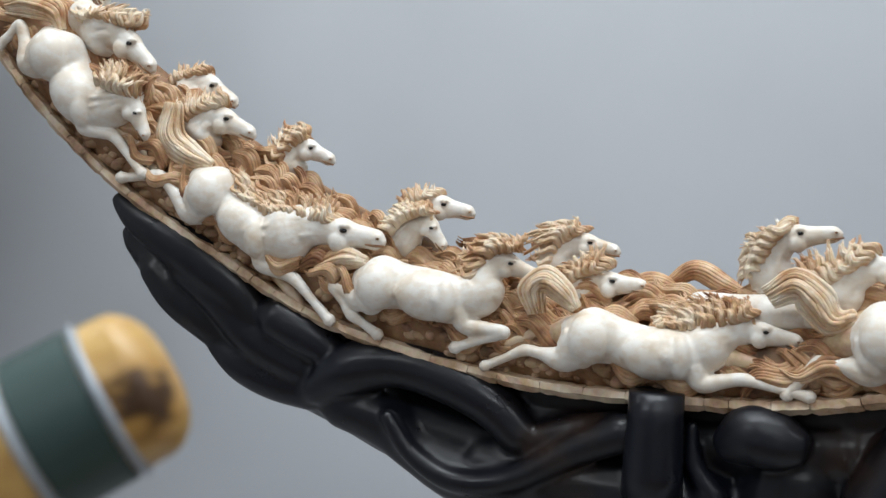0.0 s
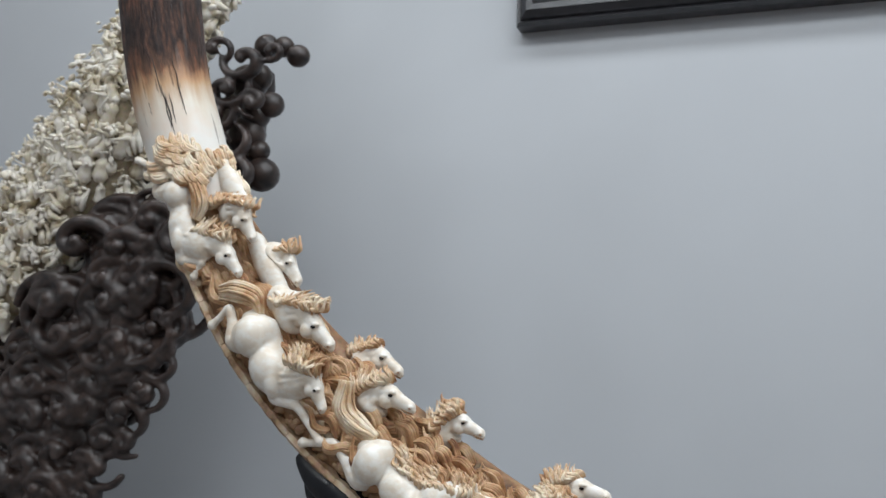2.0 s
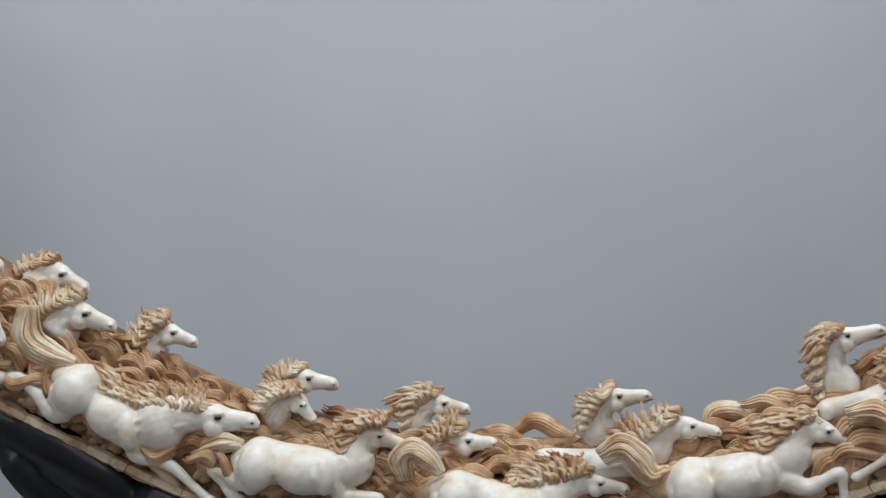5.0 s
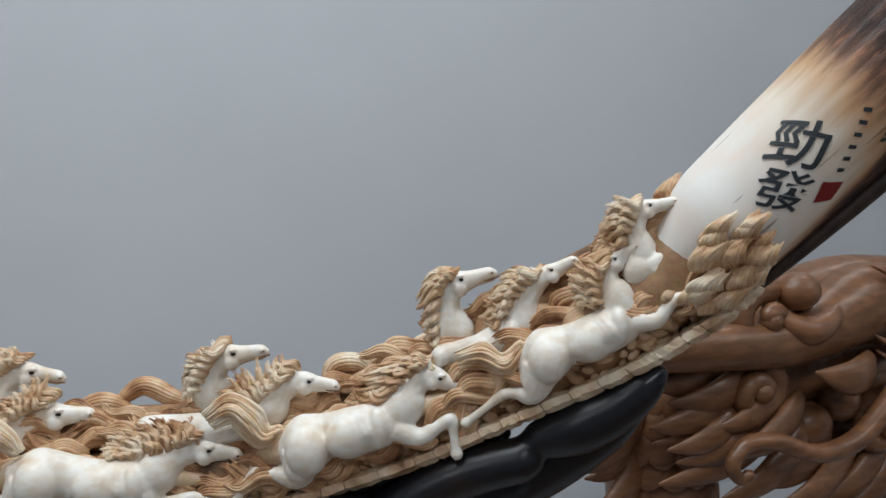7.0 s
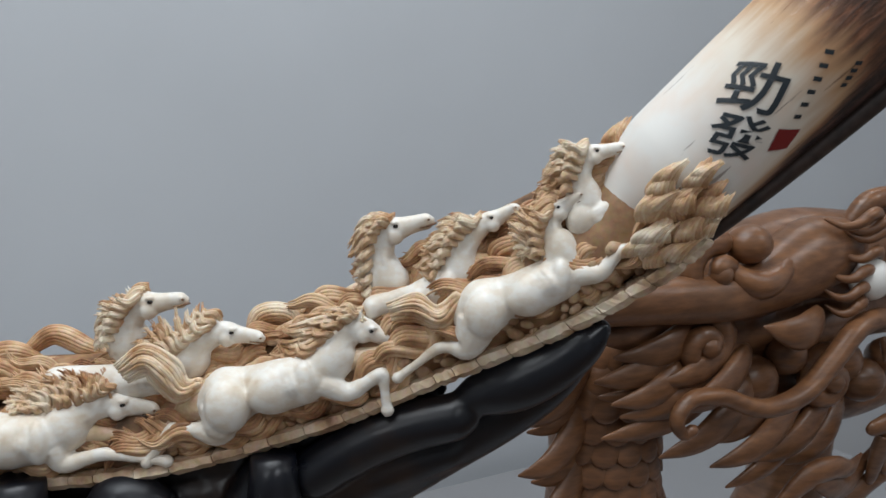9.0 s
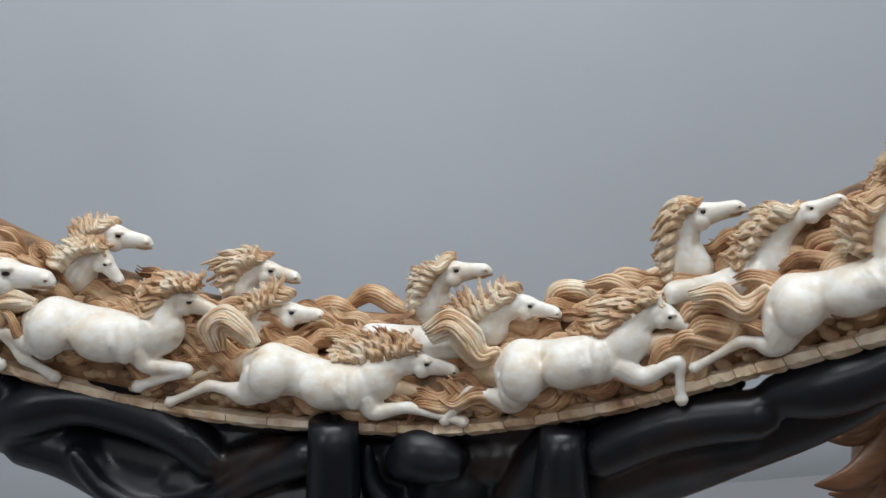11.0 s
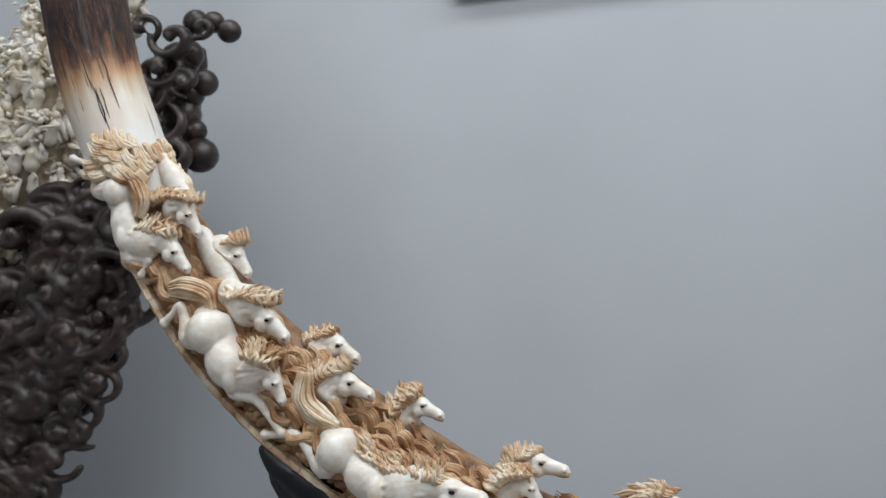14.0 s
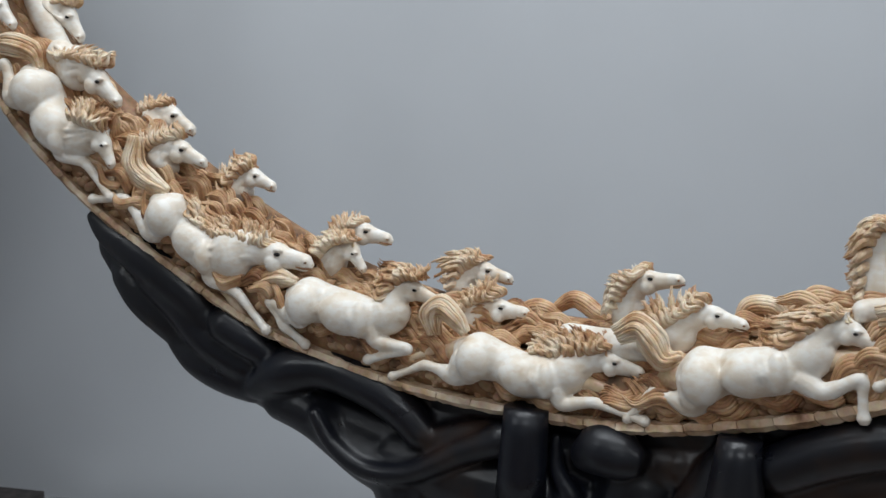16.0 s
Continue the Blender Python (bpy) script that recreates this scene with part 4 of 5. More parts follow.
lobes(bm, [(0.448, 1.33, 0.0178), (0.479, 1.344, 0.0261), (0.508, 1.363, 0.0238), (0.528, 1.384, 0.0196), (0.539, 1.397, 0.0113)], 0.022)
lobes(bm, [(0.317, 1.207, 0.0289), (0.359, 1.236, 0.0255), (0.403, 1.259, 0.0223), (0.433, 1.272, 0.0188)], 0.045)
lobes(bm, [(0.162, 1.227, 0.0228), (0.177, 1.235, 0.0294), (0.2, 1.232, 0.0247)], 0.008)
lobes(bm, [(0.085, 1.198, 0.0342), (0.172, 1.214, 0.03), (0.245, 1.222, 0.0323), (0.312, 1.23, 0.0288)], 0.06)
lobes(bm, [(0.293, 1.262, 0.0199), (0.28, 1.226, 0.0282), (0.266, 1.182, 0.0347)], 0.03)
lobes(bm, [(0.127, 1.236, 0.0069), (0.129, 1.201, 0.0093), (0.148, 1.173, 0.0118)], 0.01)
lobes(bm, [(0.083, 1.217, 0.0216), (0.093, 1.181, 0.0304), (0.115, 1.146, 0.0368)], 0.03)
lobes(bm, [(-0.496, 1.389, 0.022), (-0.446, 1.349, 0.0374), (-0.381, 1.3, 0.0435), (-0.31, 1.256, 0.0452), (-0.228, 1.216, 0.0413), (-0.162, 1.19, 0.0444), (-0.093, 1.172, 0.0448), (-0.028, 1.175, 0.0376), (0.05, 1.181, 0.0379), (0.149, 1.186, 0.0357)], 0.064)
lobes(bm, [(0.326, 1.208, 0.036), (0.373, 1.233, 0.0342), (0.422, 1.266, 0.0301), (0.467, 1.302, 0.0296), (0.502, 1.331, 0.0236), (0.524, 1.357, 0.0156)], 0.064)
lobes(bm, [(0.055, 1.173, 0.0426), (0.135, 1.181, 0.0414), (0.216, 1.193, 0.0403), (0.291, 1.212, 0.0393), (0.337, 1.232, 0.0351)], 0.08)
lobes(bm, [(0.078, 1.108, 0.0528), (0.163, 1.113, 0.0515), (0.243, 1.133, 0.05)], 0.08)
lobes(bm, [(-0.416, 1.357, 0.023), (-0.367, 1.32, 0.0266), (-0.326, 1.277, 0.0262), (-0.271, 1.249, 0.0257)], 0.03)
lobes(bm, [(-0.08, 1.16, 0.04), (0.02, 1.15, 0.05), (0.14, 1.15, 0.05)], 0.05)
lobes(bm, [(x, z - min(r, 0.042) - 0.014, 0.02) for x, z, r in AXIS[7:15]], 0.055)
lobes(bm, [(-0.06, 1.14, 0.05), (0.02, 0.95, 0.075), (0.08, 0.67, 0.11)], 0.05)
lobes(bm, [(0.2, 1.2, 0.05), (0.17, 0.95, 0.08), (0.12, 0.67, 0.11)], 0.06)
slab(bm, -0.1, 0.66, 0.62, 0.3, 1.0, 0.67)
body = part("carved_body", bm, EBONY, stand)
body.matrix_parent_inverse = Matrix.Translation((0.1, 0.8, 0.62)).inverted()
fused(body, 0.003, 16)
for rows, off in ((((0.1, 1.266, 0.0245), (0.098, 1.17, 0.028)), -0.006), (((0.3, 1.281, 0.02), (0.299, 1.19, 0.03)), 0.0)):
    bm = bmesh.new()
    tube(bm, [P(x, z, off) for x, z, r in rows], [r for x, z, r in rows], Vector((1, 0, 0)), 14, 1.0, 4, False)
    bmesh.ops.bevel(bm, geom=[e for e in bm.edges if len(e.link_faces) == 2 and e.calc_face_angle(0) > 1.0], offset=0.003, segments=2, affect="EDGES")
    peg = part("peg", bm, EBONY, stand, "stubby black wooden peg against the tusk")
    peg.matrix_parent_inverse = body.matrix_parent_inverse

# ---- teak dragon beside the tusk ----
dragon = tagged(empty("dragon_sculpture", (1.1, 0.95, 0.62)), "brown oiled wooden dragon carving with white eyes", "sculpture")
BACK = Matrix.Translation((1.1, 0.95, 0.62)).inverted()
DY, FRONT = 0.8, Vector((0, 1, 0))


def D(x, z, o=0.0):
    return Vector((x, DY + o, z))


def dpart(name, bm, mat, label="", parent=None, fuse=0.0):
    ob = part(name, bm, mat, parent or dragon, label)
    ob.matrix_parent_inverse = Matrix() if parent else BACK
    return fused(ob, fuse, 3) if fuse else ob


# neck, head and lower body in one carved mass
bm = bmesh.new()
tube(bm, [D(0.9, 0.66, 0.12), D(0.865, 0.9, 0.1), D(0.842, 1.08, 0.08), D(0.845, 1.2, 0.08), D(0.93, 1.285, 0.08), D(1.06, 1.33, 0.08)], [0.13, 0.1, 0.077, 0.077, 0.08, 0.08], FRONT, 18, 0.9)
tube(bm, [D(1.04, 1.335, 0.06), D(1.16, 1.368, 0.04), D(1.3, 1.36, 0.03), D(1.46, 1.36, 0.03)], [0.07, 0.07, 0.068, 0.072], FRONT, 16, 1.0)
ball(bm, D(1.374, 1.382, 0.0), 0.075, 0.075, 0.066, 16)
ball(bm, D(1.24, 1.345, 0.0), 0.07, 0.05, 0.05, 14)
tube(bm, [D(1.06, 1.26, 0.06), D(1.2, 1.24, 0.05), D(1.34, 1.25, 0.04), D(1.5, 1.24, 0.03)], [0.05, 0.045, 0.035, 0.03], FRONT, 14, 1.0)
tube(bm, [D(1.0, 1.22, 0.08), D(1.15, 1.16, 0.07), D(1.32, 1.12, 0.06), D(1.5, 1.12, 0.05)], [0.07, 0.06, 0.05, 0.03], FRONT, 14, 1.0)
tube(bm, [D(1.35, 1.05, 0.14), D(1.3, 0.9, 0.14), D(1.15, 0.72, 0.14), D(1.0, 0.66, 0.14)], [0.06, 0.07, 0.09, 0.12], FRONT, 14, 1.0)
slab(bm, 0.72, 0.78, 0.62, 1.4, 1.1, 0.67)
dpart("carved_body", bm, TEAK, fuse=0.008)
# horn that sweeps back over the neck and swells into the brow
bm = bmesh.new()
tube(bm, [D(0.69, 1.35, -0.02), D(0.77, 1.348, -0.025), D(0.86, 1.342, -0.03), D(0.96, 1.336, -0.03), D(1.05, 1.348, -0.02), D(1.14, 1.372, -0.01), D(1.215, 1.38, -0.01)], [0.022, 0.029, 0.031, 0.034, 0.046, 0.058, 0.046], FRONT, 24, 0.85)
dpart("horn", bm, TEAK, "smooth lighter brown horn and brow")
bm = bmesh.new()
tube(bm, [D(1.24, 1.41, 0.0), D(1.27, 1.445, -0.01), D(1.33, 1.45, -0.01), D(1.37, 1.43, 0.0)], [0.014, 0.017, 0.016, 0.012], FRONT, 12)
dpart("brow_horn", bm, TEAK)
# knobs, cup and curled ear
bm = bmesh.new()
ball(bm, D(0.995, 1.405, -0.03), 0.034, 0.03, 0.027, 14)
dpart("knob", bm, TEAK)
bm = bmesh.new()
tube(bm, [D(0.955, 1.392, -0.01), D(0.962, 1.368, -0.04), D(0.995, 1.352, -0.05), D(1.045, 1.365, -0.045), D(1.085, 1.398, -0.02)], [0.008, 0.015, 0.021, 0.016, 0.006], FRONT, 10)
dpart("ear_cup", bm, TEAK)
for cx, cz, r0, dirn in ((0.935, 1.37, 0.042, 1), (0.92, 1.275, 0.04, -1), (1.18, 1.185, 0.04, 1)):
    bm = bmesh.new()
    pts, rad = [], []
    for i in range(14):
        t = i / 13
        a = 1.2 + dirn * t * 7.2
        rr = r0 * (1 - 0.8 * t)
        pts.append(D(cx + math.cos(a) * rr * 1.2, cz + math.sin(a) * rr, -0.02 - 0.02 * t))
        rad.append(0.019 * (1 - 0.25 * t))
    tube(bm, pts, rad, FRONT, 10, 0.9, 2)
    ball(bm, D(cx, cz, -0.04), 0.018, 0.016, 0.016, 10)
    dpart("scroll", bm, TEAK)
# brow folds
for x, z, a, n in ((1.205, 1.302, 176, 0.06), (1.21, 1.322, 170, 0.075), (1.22, 1.345, 165, 0.085), (1.235, 1.37, 160, 0.08), (1.25, 1.4, 165, 0.08), (1.255, 1.415, 172, 0.09), (1.23, 1.43, 180, 0.1)):
    bm = bmesh.new()
    ca, sa = math.cos(math.radians(a)), math.sin(math.radians(a))
    pts = [D(x + ca * u * n, z + sa * u * n * 0.6 + 0.009 * math.sin(u * 6.5), -0.062 - 0.016 * math.sin(u * 3.1) + 0.02 * u) for u in (0, 0.2, 0.4, 0.6, 0.8, 1)]
    tube(bm, pts, [0.004, 0.009, 0.009, 0.007, 0.005, 0.002], FRONT, 10, 0.9)
    dpart("brow_fold", bm, TEAK)
# eye
bm = bmesh.new()
ball(bm, D(1.222, 1.34, -0.056), 0.031, 0.03, 0.032, 24)
eye = dpart("eye", bm, PALEWHITE, "white painted bulging eye")
bm = bmesh.new()
ball(bm, D(1.238, 1.34, -0.0805), 0.0125, 0.008, 0.026, 18, pose(0, 0, 0, 0, 0, 8))
dpart("pupil", bm, BLACK, "black pupil", eye)
# whisker
bm = bmesh.new()
tube(bm, [D(1.549, 1.239, -0.05), D(1.417, 1.262, -0.06), D(1.296, 1.28, -0.065), D(1.194, 1.278, -0.07), D(1.127, 1.237, -0.075), D(1.058, 1.198, -0.08), D(0.98, 1.192, -0.08), D(0.912, 1.218, -0.075),
          D(0.864, 1.222, -0.07), D(0.838, 1.2, -0.07), D(0.85, 1.178, -0.07), D(0.862, 1.183, -0.075)], [0.014, 0.014, 0.0145, 0.016, 0.016, 0.015, 0.013, 0.012, 0.011, 0.01, 0.008, 0.008], FRONT, 12, 1.0, 5)
dpart("whisker", bm, TEAK, "long curling wooden whisker")


def leaf(x0, z0, x1, z1, w, o, name="mane_leaf", bendy=0.01):
    bm = bmesh.new()
    pts, rad = [], []
    dx, dz = x1 - x0, z1 - z0
    for i in range(6):
        t = i / 5
        pts.append(D(x0 + dx * t, z0 + dz * t - bendy * math.sin(t * 3.1), o - 0.02 * math.sin(t * 2.6)))
        rad.append(w * (0.45 + 0.75 * math.sin(min(1.0, 0.25 + t * 0.75) * 3.0)) * (1 - 0.55 * t ** 3))
    rad[-1] = 0.0025
    tube(bm, pts, rad, FRONT, 10, 0.45, 3)
    return dpart(name, bm, TEAK)


for x0, z0, x1, z1, w, o in ((0.95, 1.257, 0.8, 1.262, 0.016, 0.0), (0.96, 1.233, 0.79, 1.196, 0.02, -0.01), (0.98, 1.215, 0.765, 1.17, 0.021, -0.005), (1.03, 1.2, 0.855, 1.13, 0.022, -0.015), (1.08, 1.18, 0.93, 1.14, 0.021, -0.01),
                             (1.12, 1.16, 0.945, 1.1, 0.021, -0.02), (0.9, 1.305, 0.745, 1.305, 0.018, 0.01), (0.86, 1.33, 0.72, 1.325, 0.016, 0.02), (1.2, 1.15, 1.04, 1.085, 0.022, -0.01), (1.16, 1.13, 1.0, 1.05, 0.02, 0.0),
                             (0.98, 1.28, 0.84, 1.235, 0.018, -0.02), (0.94, 1.3, 0.78, 1.275, 0.022, -0.005), (0.9, 1.28, 0.755, 1.245, 0.022, 0.0), (0.92, 1.255, 0.775, 1.215, 0.02, -0.01), (1.0, 1.25, 0.86, 1.2, 0.02, -0.03), (0.93, 1.23, 0.77, 1.22, 0.017, 0.01), (1.25, 1.13, 1.12, 1.06, 0.02, 0.0)):
    leaf(x0, z0, x1, z1, w, o)
# pale leaf by the cheek
leaf(1.12, 1.29, 1.0, 1.297, 0.024, -0.05, "cheek_leaf")
# fin along the back of the neck
for k in range(10):
    z, far = 1.262 - 0.038 * k, (0.118, 0.08)[k % 2] + 0.01 * math.sin(k * 2.1)
    leaf(0.785, z, 0.785 - far, z - far * 0.62, (0.02, 0.014)[k % 2], 0.05 + 0.012 * (k % 2), "fin_spike", 0.016)
# cheeks and jaw balls
for x, z, r in ((1.05, 1.2, 0.035), (1.12, 1.225, 0.03), (1.24, 1.2, 0.035), (1.3, 1.16, 0.035), (1.36, 1.19, 0.03)):
    bm = bmesh.new()
    ball(bm, D(x, z, 0.0), r * 1.2, r, r, 14)
    dpart("cheek_knob", bm, TEAK)
# teeth
for k in range(9):
    bm = bmesh.new()
    x = 1.31 + k * 0.022
    tube(bm, [D(x, 1.228, -0.03), D(x + 0.003, 1.195, -0.03)], [0.009, 0.002], FRONT, 8, 0.8, 2)
    dpart("tooth", bm, TEAK)
# curved flame blades below the jaw
for k, (x0, z0, x1, z1) in enumerate(((1.06, 1.02, 1.24, 1.09), (1.24, 1.09, 1.44, 1.1), (1.12, 1.03, 1.32, 1.05), (1.3, 1.03, 1.5, 1.06), (1.18, 0.99, 1.38, 1.0), (1.36, 1.0, 1.54, 1.01), (1.28, 1.02, 1.27, 1.14), (1.4, 1.0, 1.42, 1.12))):
    bm = bmesh.new()
    pts = [D(x0 + (x1 - x0) * t, z0 + (z1 - z0) * t + 0.025 * math.sin(t * 5 + k), -0.05 - 0.02 * math.sin(t * 3 + k)) for t in (0, 0.25, 0.5, 0.75, 1)]
    tube(bm, pts, [0.012, 0.02, 0.018, 0.013, 0.003], FRONT, 10, 0.6)
    dpart("flame_blade", bm, TEAK, "reddish brown curved carved blade")
# scales on the neck
bm = bmesh.new()
ball(bm, Vector((0, 0, 0)), 0.0235, 0.0065, 0.027, 12)
scale_me = bpy.data.meshes.new("scale")
bm.to_mesh(scale_me)
bm.free()
scale_me.materials.append(TEAK)
scale_me.polygons.foreach_set("use_smooth", [True] * len(scale_me.polygons))
for row in range(14):
    z = 1.26 - row * 0.031
    cx = 0.846 + 0.06 * max(0, 1.08 - z) / 0.2 + 0.04 * max(0, z - 1.2) / 0.1
    for k in range(6):
        a = radians(-62 + 25 * k + (12 if row % 2 else 0))
        ob = new("scale", scale_me)
        ob.parent, ob.matrix_parent_inverse = dragon, BACK
        ob.matrix_basis = Matrix.Translation((cx + 0.076 * math.sin(a), DY + 0.08 - 0.072 * math.cos(a), z)) @ pose(0, 0, 0, -19, 0, math.degrees(a))

# ---- second tusk with a crowd of small carvings, on a dark scrolled stand ----
SY = 1.42
tusk2 = tagged(empty("crowded_tusk", (-1.4, SY, 0.62)), "cream ivory tusk covered with tiny carvings on a dark stand", "tusk carving")
stand2 = tagged(empty("scroll_stand", (-1.45, SY, 0.62)), "dark brown wooden stand carved with cloud scrolls", "stand")
B2 = Matrix.Translation((-1.4, SY, 0.62)).inverted()
B3 = Matrix.Translation((-1.45, SY, 0.62)).inverted()
LINE2 = [(-1.85, 1.37, 0.135), (-1.62, 1.57, 0.13), (-1.41, 1.78, 0.125), (-1.25, 1.98, 0.12), (-1.1, 2.22, 0.09), (-0.99, 2.42, 0.07), (-0.93, 2.65, 0.06)]
# core in the dark gap colour, so the cream crowd stands out
bm = bmesh.new()
tube(bm, [Vector((x, SY, z)) for x, z, r in LINE2], [r * 0.93 for x, z, r in LINE2], FRONT, 24, 0.8, 6)
o = part("ivory_core", bm, GAP, tusk2)
o.matrix_parent_inverse = B2
bm = bmesh.new()
q2 = curve(LINE2, 24)
d2 = Vector((0.72, 0.69))
s2 = Vector((-d2.y, d2.x))
for k in range(1000):
    x, z, r = q2[RNG.randrange(0, int(len(q2) * 0.8))]
    a = RNG.uniform(-1.9, 2.2)
    h = math.sin(a) * r * RNG.uniform(0.9, 1.16)
    p = Vector((x + s2.x * h + RNG.uniform(-0.01, 0.01), SY - math.cos(a) * r * 0.78, z + s2.y * h))
    w = RNG.uniform(0.01, 0.02)
    kind = RNG.random()
    if kind < 0.34:
        # a robed figure: skirt, shoulders, head and an arm
        lean = RNG.uniform(-0.8, 0.8)
        e = p + Vector((lean * w * 2, -0.008, w * RNG.uniform(1.5, 2.3)))
        tube(bm, [p, p.lerp(e, 0.45), p.lerp(e, 0.8), e], [w * 0.95, w * 0.7, w * 0.72, w * 0.35], FRONT, 7, 0.9, 2)
        ball(bm, e + Vector((lean * 0.004, -0.002, w * 0.5)), w * 0.46, seg=7)
        m2 = p.lerp(e, 0.78)
        tube(bm, [m2, m2 + Vector((w * RNG.choice((-1.2, 1.2)), -w * 0.8, -w * 0.3)), m2 + Vector((w * RNG.uniform(-1.6, 1.6), -w * 1.2, w * RNG.uniform(-0.8, 1)))], [w * 0.24, w * 0.22, w * 0.16], FRONT, 5, 1, 2)
    elif kind < 0.62:
        # a branch with leaf tufts
        e = p + Vector((RNG.uniform(-0.05, 0.02), -0.012, RNG.uniform(0.0, 0.05)))
        tube(bm, [p, (p + e) / 2 + Vector((0.006, -0.006, 0)), e], [w * 0.34, w * 0.28, w * 0.14], FRONT, 5, 1, 2)
        for i in range(7):
            ball(bm, e + Vector([RNG.uniform(-0.014, 0.014) for _ in range(3)]), w * 0.55, w * 0.45, w * 0.28, 6, pose(0, 0, 0, RNG.uniform(-50, 50), RNG.uniform(-60, 60), 0))
    else:
        # folded rock and drapery
        g = RNG.uniform(-1.2, 1.2)
        fall, side = Vector((math.sin(g), 0, math.cos(g))), Vector((math.cos(g), 0, -math.sin(g)))
        for i in range(3):
            c = p + side * w * (i - 1) * 0.8 - FRONT * RNG.uniform(0.0, 0.008)
            tube(bm, [c + fall * w * 1.3, c + side * w * RNG.uniform(-0.5, 0.5) - FRONT * 0.005, c - fall * w * RNG.uniform(0.7, 1.4)], [w * 0.3, w * 0.55, w * 0.22], FRONT, 6, 1, 2)
o = tagged(part("carved_crowd", bm, CREAM, tusk2, "crowd of tiny cream carved lumps and twigs"), kind="stuff")
o.matrix_parent_inverse = B2

bm = bmesh.new()
for rows, sq in (([(-1.9, 1.3, 0.12), (-1.6, 1.5, 0.15), (-1.35, 1.66, 0.14), (-1.18, 1.82, 0.1), (-1.06, 1.93, 0.07)], 0.8), ([(-1.6, 1.4, 0.2), (-1.42, 1.42, 0.12), (-1.27, 1.53, 0.095), (-1.22, 1.66, 0.08)], 0.7),
                 ([(-1.02, 1.84, 0.05), (-0.99, 1.96, 0.05), (-0.965, 2.05, 0.055), (-0.93, 2.12, 0.04)], 0.7), ([(-1.03, 1.88, 0.07), (-0.98, 1.97, 0.055), (-0.95, 2.08, 0.045)], 0.7), ([(-1.55, 1.4, 0.2), (-1.64, 1.1, 0.18), (-1.64, 0.85, 0.18), (-1.55, 0.7, 0.25)], 0.8)):
    tube(bm, [Vector((x, SY + 0.07, z)) for x, z, r in rows], [r for x, z, r in rows], FRONT, 16, sq, 5)
carving = bm
bm = bmesh.new()
slab(bm, -1.8, SY - 0.2, 0.62, -1.1, SY + 0.3, 0.67)
part("base_plate", bm, CARVED, stand2).matrix_parent_inverse = B3


def cloud_knob(x, y, z, w, h):
    bm = bmesh.new()
    ball(bm, Vector((x, y, z)), w, w * 0.85, h, 12)
    part("cloud_knob", bm, CARVED, stand2).matrix_parent_inverse = B3



def scroll(x, z, size, turns, sign, front, tail=1.0):
    bm = carving
    pts, rad = [], []
    a0 = RNG.uniform(0, 6.28)
    for i in range(16):
        t = i / 15
        a = a0 + sign * t * turns * 6.28
        rr = size * (1.0 - 0.82 * t) * (1 + 0.5 * tail * (1 - t) ** 3)
        pts.append(Vector((x + math.cos(a) * rr * 1.15, SY + front - size * 0.35 * t, z + math.sin(a) * rr * 0.85)))
        rad.append(size * (0.11 + 0.16 * math.sin(0.3 + t * 2.3)))
    tube(bm, pts, rad, FRONT, 10, 1.5, 2)
    ball(bm, Vector((x, SY + front - size * 0.45, z)), size * 0.24, seg=8)


for k in range(230):
    t = RNG.random()
    zz = 1.12 + 0.72 * t
    right = -1.395 + 0.36 * min(1, max(0, (zz - 1.12) / 0.5)) + 0.08 * max(0, (zz - 1.6) / 0.2)
    low = -1.72 + 0.42 * max(0, zz - 1.35) / 0.4
    x = RNG.uniform(low, right)
    if zz > 1.83 + 0.93 * (x + 1.16):
        continue
    scroll(x, zz, RNG.uniform(0.032, 0.075), RNG.uniform(0.7, 1.3), RNG.choice((-1, 1)), -0.055 + RNG.uniform(-0.035, 0.02))
# scrolls that stick out beside the front tusk
for x, z, s in ((-0.86, 2.13, 0.05), (-0.8, 2.145, 0.028), (-0.93, 2.16, 0.035), (-0.9, 2.07, 0.045), (-0.84, 2.045, 0.035), (-0.93, 2.02, 0.045), (-0.9, 1.96, 0.05), (-0.95, 1.93, 0.05), (-0.875, 1.895, 0.05), (-0.93, 1.86, 0.05),
                (-1.03, 1.6, 0.034), (-1.05, 1.54, 0.03), (-1.1, 1.68, 0.04), (-1.08, 1.46, 0.045), (-1.06, 1.51, 0.04), (-1.13, 1.41, 0.05), (-1.17, 1.365, 0.05), (-1.22, 1.32, 0.05), (-1.25, 1.28, 0.05), (-1.24, 1.21, 0.055), (-1.3, 1.24, 0.055), (-1.19, 1.3, 0.05), (-1.23, 1.25, 0.05), (-1.13, 1.36, 0.04), (-1.15, 1.6, 0.05), (-1.16, 1.5, 0.05), (-1.25, 1.42, 0.06)):
    scroll(x - (0.035 if z > 1.8 else -0.015), z, s * 0.9, RNG.uniform(1.0, 1.5), RNG.choice((-1, 1)), -0.04 if z > 1.8 else -0.08, 0.3)
for x, z, r in ((-0.785, 2.148, 0.03), (-0.82, 2.17, 0.028), (-0.86, 2.175, 0.032), (-0.845, 2.05, 0.035), (-0.88, 2.11, 0.04), (-0.88, 2.03, 0.038), (-0.86, 1.905, 0.046), (-0.87, 1.955, 0.03), (-0.9, 1.99, 0.05), (-0.9, 2.1, 0.05), (-1.06, 1.47, 0.022), (-1.1, 1.425, 0.03), (-1.04, 1.545, 0.016), (-1.22, 1.6, 0.02), (-1.28, 1.55, 0.02), (-1.12, 1.68, 0.02)):
    cloud_knob(x - 0.02, SY + (0.01 if z > 1.8 else -0.09), z, r * 0.85, r * 0.78)
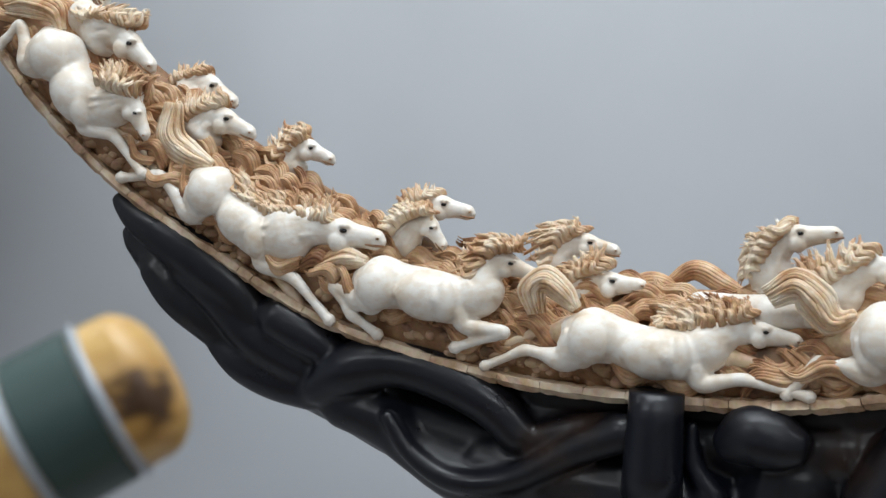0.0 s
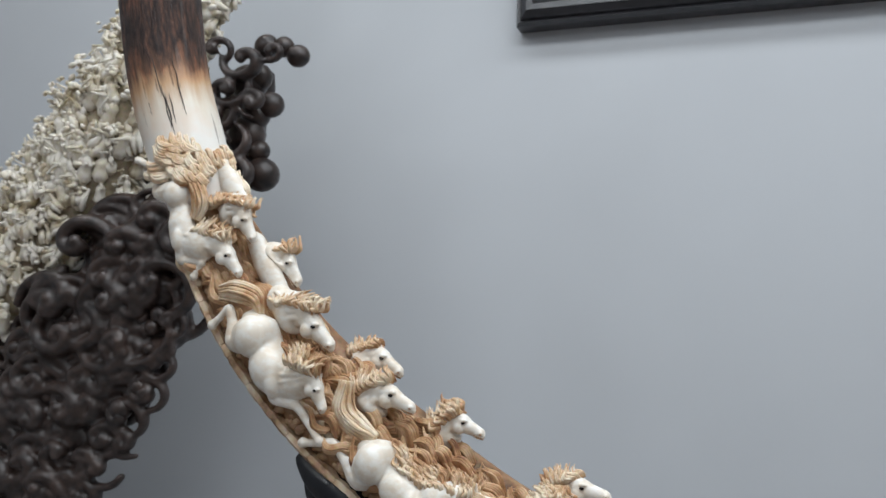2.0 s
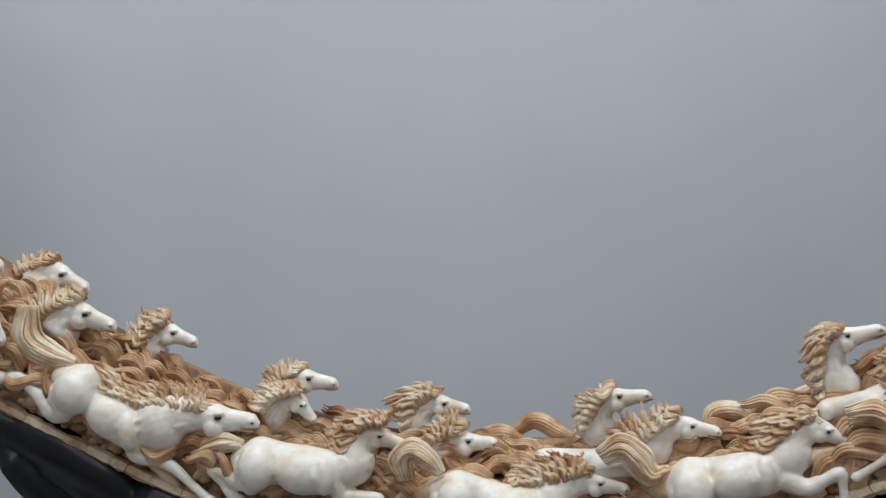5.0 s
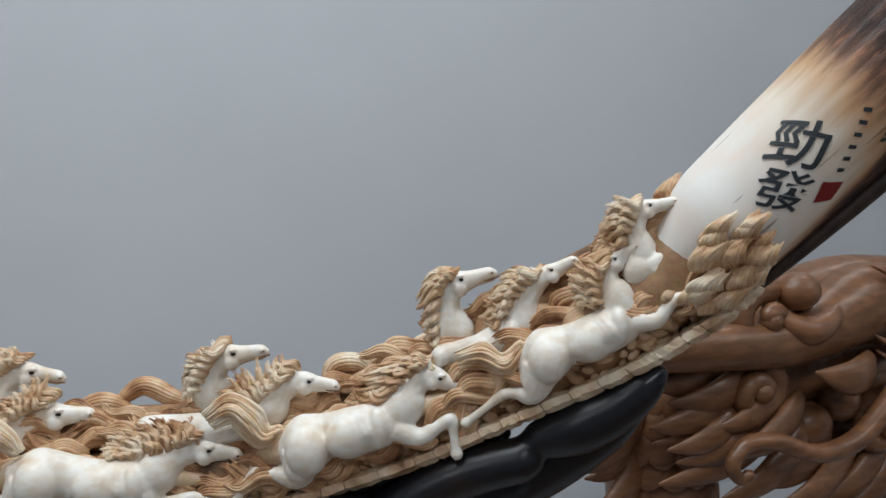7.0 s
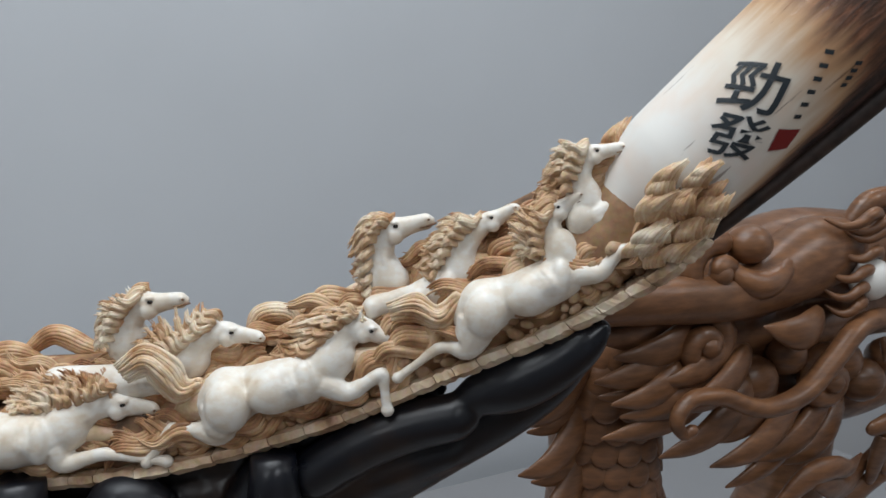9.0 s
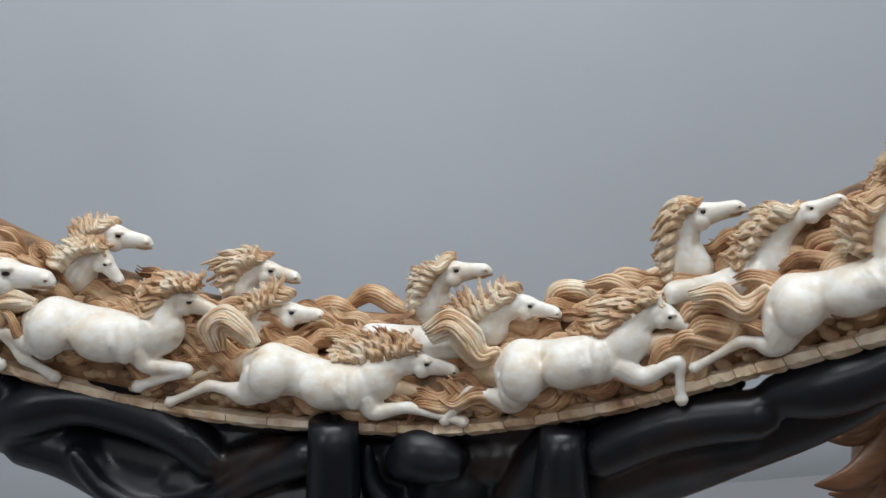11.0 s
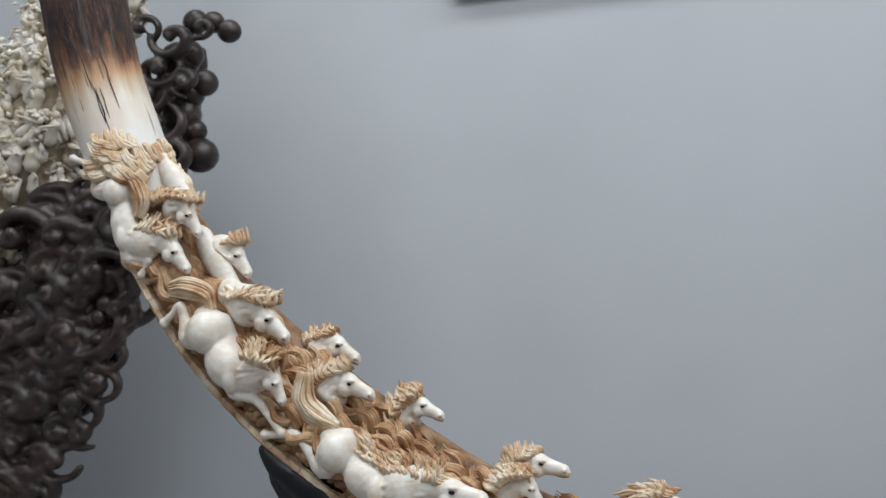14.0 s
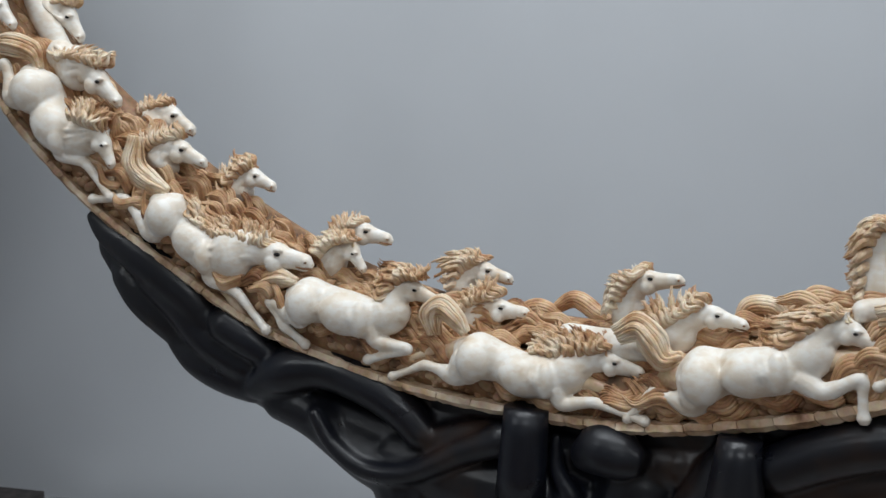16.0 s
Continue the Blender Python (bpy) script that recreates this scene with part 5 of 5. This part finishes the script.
for k in range(90):
    zz = RNG.uniform(1.12, 1.82)
    right = -1.395 + 0.36 * min(1, max(0, (zz - 1.12) / 0.5))
    x = RNG.uniform(right - 0.36, right)
    if zz < 1.8 + 0.93 * (x + 1.16):
        w = RNG.uniform(0.012, 0.022)
        cloud_knob(x, SY - 0.085, zz, w, w)
o = part("carved_mass", carving, CARVED, stand2)
o.matrix_parent_inverse = B3
fused(o, 0.0042, 2)

# ---- framed picture on the wall ----
picture = tagged(empty("framed_picture", (0.3, WALL_Y, 2.29)), "framed painting of trees in a dark wooden frame", "picture")
B4 = Matrix.Translation((0.3, WALL_Y, 2.29)).inverted()
X0, X1, Z0, Z1 = -0.452, 1.05, 2.305, 2.95
FRAME = wood("frame_wood", (0.01, 0.011, 0.015), (0.026, 0.024, 0.029), 0.34, 40, (1, 1, 1), 0.4)


def pic(name, bm, mat, label="", smooth=False):
    o = part(name, bm, mat, picture, label, smooth)
    o.matrix_parent_inverse = B4
    return o


PROFILE = ((0.0, 0.002), (0.0, 0.032), (0.006, 0.04), (0.012, 0.038), (0.016, 0.044), (0.03, 0.052), (0.044, 0.05), (0.054, 0.04), (0.058, 0.041), (0.064, 0.03), (0.064, 0.002))
for side in range(4):
    bm = bmesh.new()
    cols = []
    for w, h in ((w, h * 1.45) for w, h in PROFILE):
        a, b = {0: ((X0 + w, Z0 + w), (X1 - w, Z0 + w)), 1: ((X1 - w, Z0 + w), (X1 - w, Z1 - w)), 2: ((X1 - w, Z1 - w), (X0 + w, Z1 - w)), 3: ((X0 + w, Z1 - w), (X0 + w, Z0 + w))}[side]
        cols.append([bm.verts.new((p[0], WALL_Y - h, p[1])) for p in (a, b)])
    for (a, b), (c, d) in zip(cols, cols[1:]):
        bm.faces.new((a, b, d, c))
    bmesh.ops.recalc_face_normals(bm, faces=bm.faces[:])
    pic("frame_rail", bm, FRAME)
m, nt, b = material("painted_green", (0.22, 0.3, 0.2), 0.45)
nt.links.new(ramp(nt, noise_tex(nt, 9, 4).outputs[0], [(0.35, (0.2, 0.28, 0.2)), (0.65, (0.33, 0.4, 0.3))]).outputs[0], b.inputs["Base Color"])
bm = bmesh.new()
slab(bm, X0 + 0.06, WALL_Y - 0.012, Z0 + 0.06, X1 - 0.06, WALL_Y - 0.004, Z1 - 0.06)
pic("canvas", bm, m, "pale green painted canvas")
STUMP = wood("painted_brown", (0.07, 0.035, 0.025), (0.3, 0.19, 0.14), 0.5, 60, (8, 1, 1.5), 0.0)
YELLOW = material("painted_yellow", (0.7, 0.4, 0.05), 0.5)[0]
DARKLEAF = material("painted_dark", (0.03, 0.05, 0.03), 0.5)[0]


def shape(name, outline, mat, y):
    bm = bmesh.new()
    f = bm.faces.new([bm.verts.new((x, WALL_Y - y, z)) for x, z in outline])
    ex = bmesh.ops.extrude_face_region(bm, geom=[f])
    bmesh.ops.translate(bm, vec=(0, -0.001, 0), verts=[v for v in ex["geom"] if isinstance(v, bmesh.types.BMVert)])
    bmesh.ops.recalc_face_normals(bm, faces=bm.faces[:])
    pic(name, bm, mat)


shape("painted_stump", [(-0.385, 2.362), (-0.36, 2.4), (-0.37, 2.44), (-0.3, 2.47), (-0.2, 2.465), (-0.17, 2.43), (-0.19, 2.4), (-0.25, 2.385), (-0.29, 2.36)], STUMP, 0.013)
shape("painted_trunk", [(-0.085, 2.375), (-0.075, 2.47), (-0.08, 2.6), (-0.02, 2.6), (-0.03, 2.47), (-0.01, 2.385)], STUMP, 0.013)
shape("painted_trunk", [(0.3, 2.37), (0.31, 2.5), (0.3, 2.6), (0.42, 2.6), (0.4, 2.48), (0.43, 2.37)], STUMP, 0.013)
for k in range(14):
    x, z = RNG.uniform(-0.17, -0.12), RNG.uniform(2.38, 2.47)
    shape("painted_flower", [(x + 0.006 * math.cos(i * 1.05), z + 0.006 * math.sin(i * 1.05)) for i in range(6)], YELLOW if k % 2 else DARKLEAF, 0.0142)
for k in range(10):
    x, z = 0.06 + 0.05 * k + RNG.uniform(-0.02, 0.02), 2.385 + RNG.uniform(0, 0.03)
    shape("painted_tuft", [(x, z), (x + 0.015, z + 0.004), (x + 0.03, z + 0.018), (x + 0.012, z + 0.013), (x + 0.005, z + 0.028)], DARKLEAF, 0.0142)

# ---- varnished rod close to the viewer ----
rod = tagged(empty("banded_rod", (-2.51, -1.11, 0.0)), "golden varnished wooden rod with a grey-edged green band", "rod")
B5 = Matrix.Translation((-2.51, -1.11, 0.0)).inverted()
m, nt, b = material("golden_varnish", (0.5, 0.3, 0.09), 0.35)
grain = noise_tex(nt, 34, 3, (1, 1, 2))
nt.links.new(ramp(nt, grain.outputs[0], [(0.38, (0.07, 0.035, 0.015)), (0.45, (0.45, 0.25, 0.07)), (0.6, (0.62, 0.4, 0.14))]).outputs[0], b.inputs["Base Color"])
tip, aim = Vector((-0.096, 0.157, 1.392)), Vector((-0.8, -0.42, -0.46)).normalized()


def sleeve(name, s0, s1, r, mat, label="", edge=0.002):
    bm = bmesh.new()
    a, b2 = tip + aim * s0, tip + aim * s1
    L = s1 - s0
    tube(bm, [a, a + aim * edge, a + aim * (L - edge), b2], [r - edge, r, r, r - edge], FRONT, 32, 1.0, 1, False)
    o = part(name, bm, mat, rod, label)
    o.data.set_sharp_from_angle(angle=0.7)
    o.matrix_parent_inverse = B5


sleeve("shaft", 0.004, 3.06, 0.017, m, "", 0.002)
bm = bmesh.new()
tube(bm, [tip + aim * u for u in (-0.002, -0.0012, 0.001, 0.0045, 0.007)], [0.004, 0.009, 0.0135, 0.0165, 0.0168], FRONT, 32, 1.0, 2, False)
o = part("domed_end", bm, m, rod)
o.matrix_parent_inverse = B5
GREYRIM = material("grey_rim", (0.38, 0.42, 0.46), 0.4, 0.3)[0]
GREEN = material("dark_green_band", (0.03, 0.06, 0.055), 0.45)[0]
sleeve("band", 0.0129, 0.0299, 0.0178, GREEN, "dark green band")
sleeve("rim", 0.0112, 0.0146, 0.0184, GREYRIM, "grey rim")
sleeve("rim", 0.0282, 0.0316, 0.0184, GREYRIM, "grey rim")
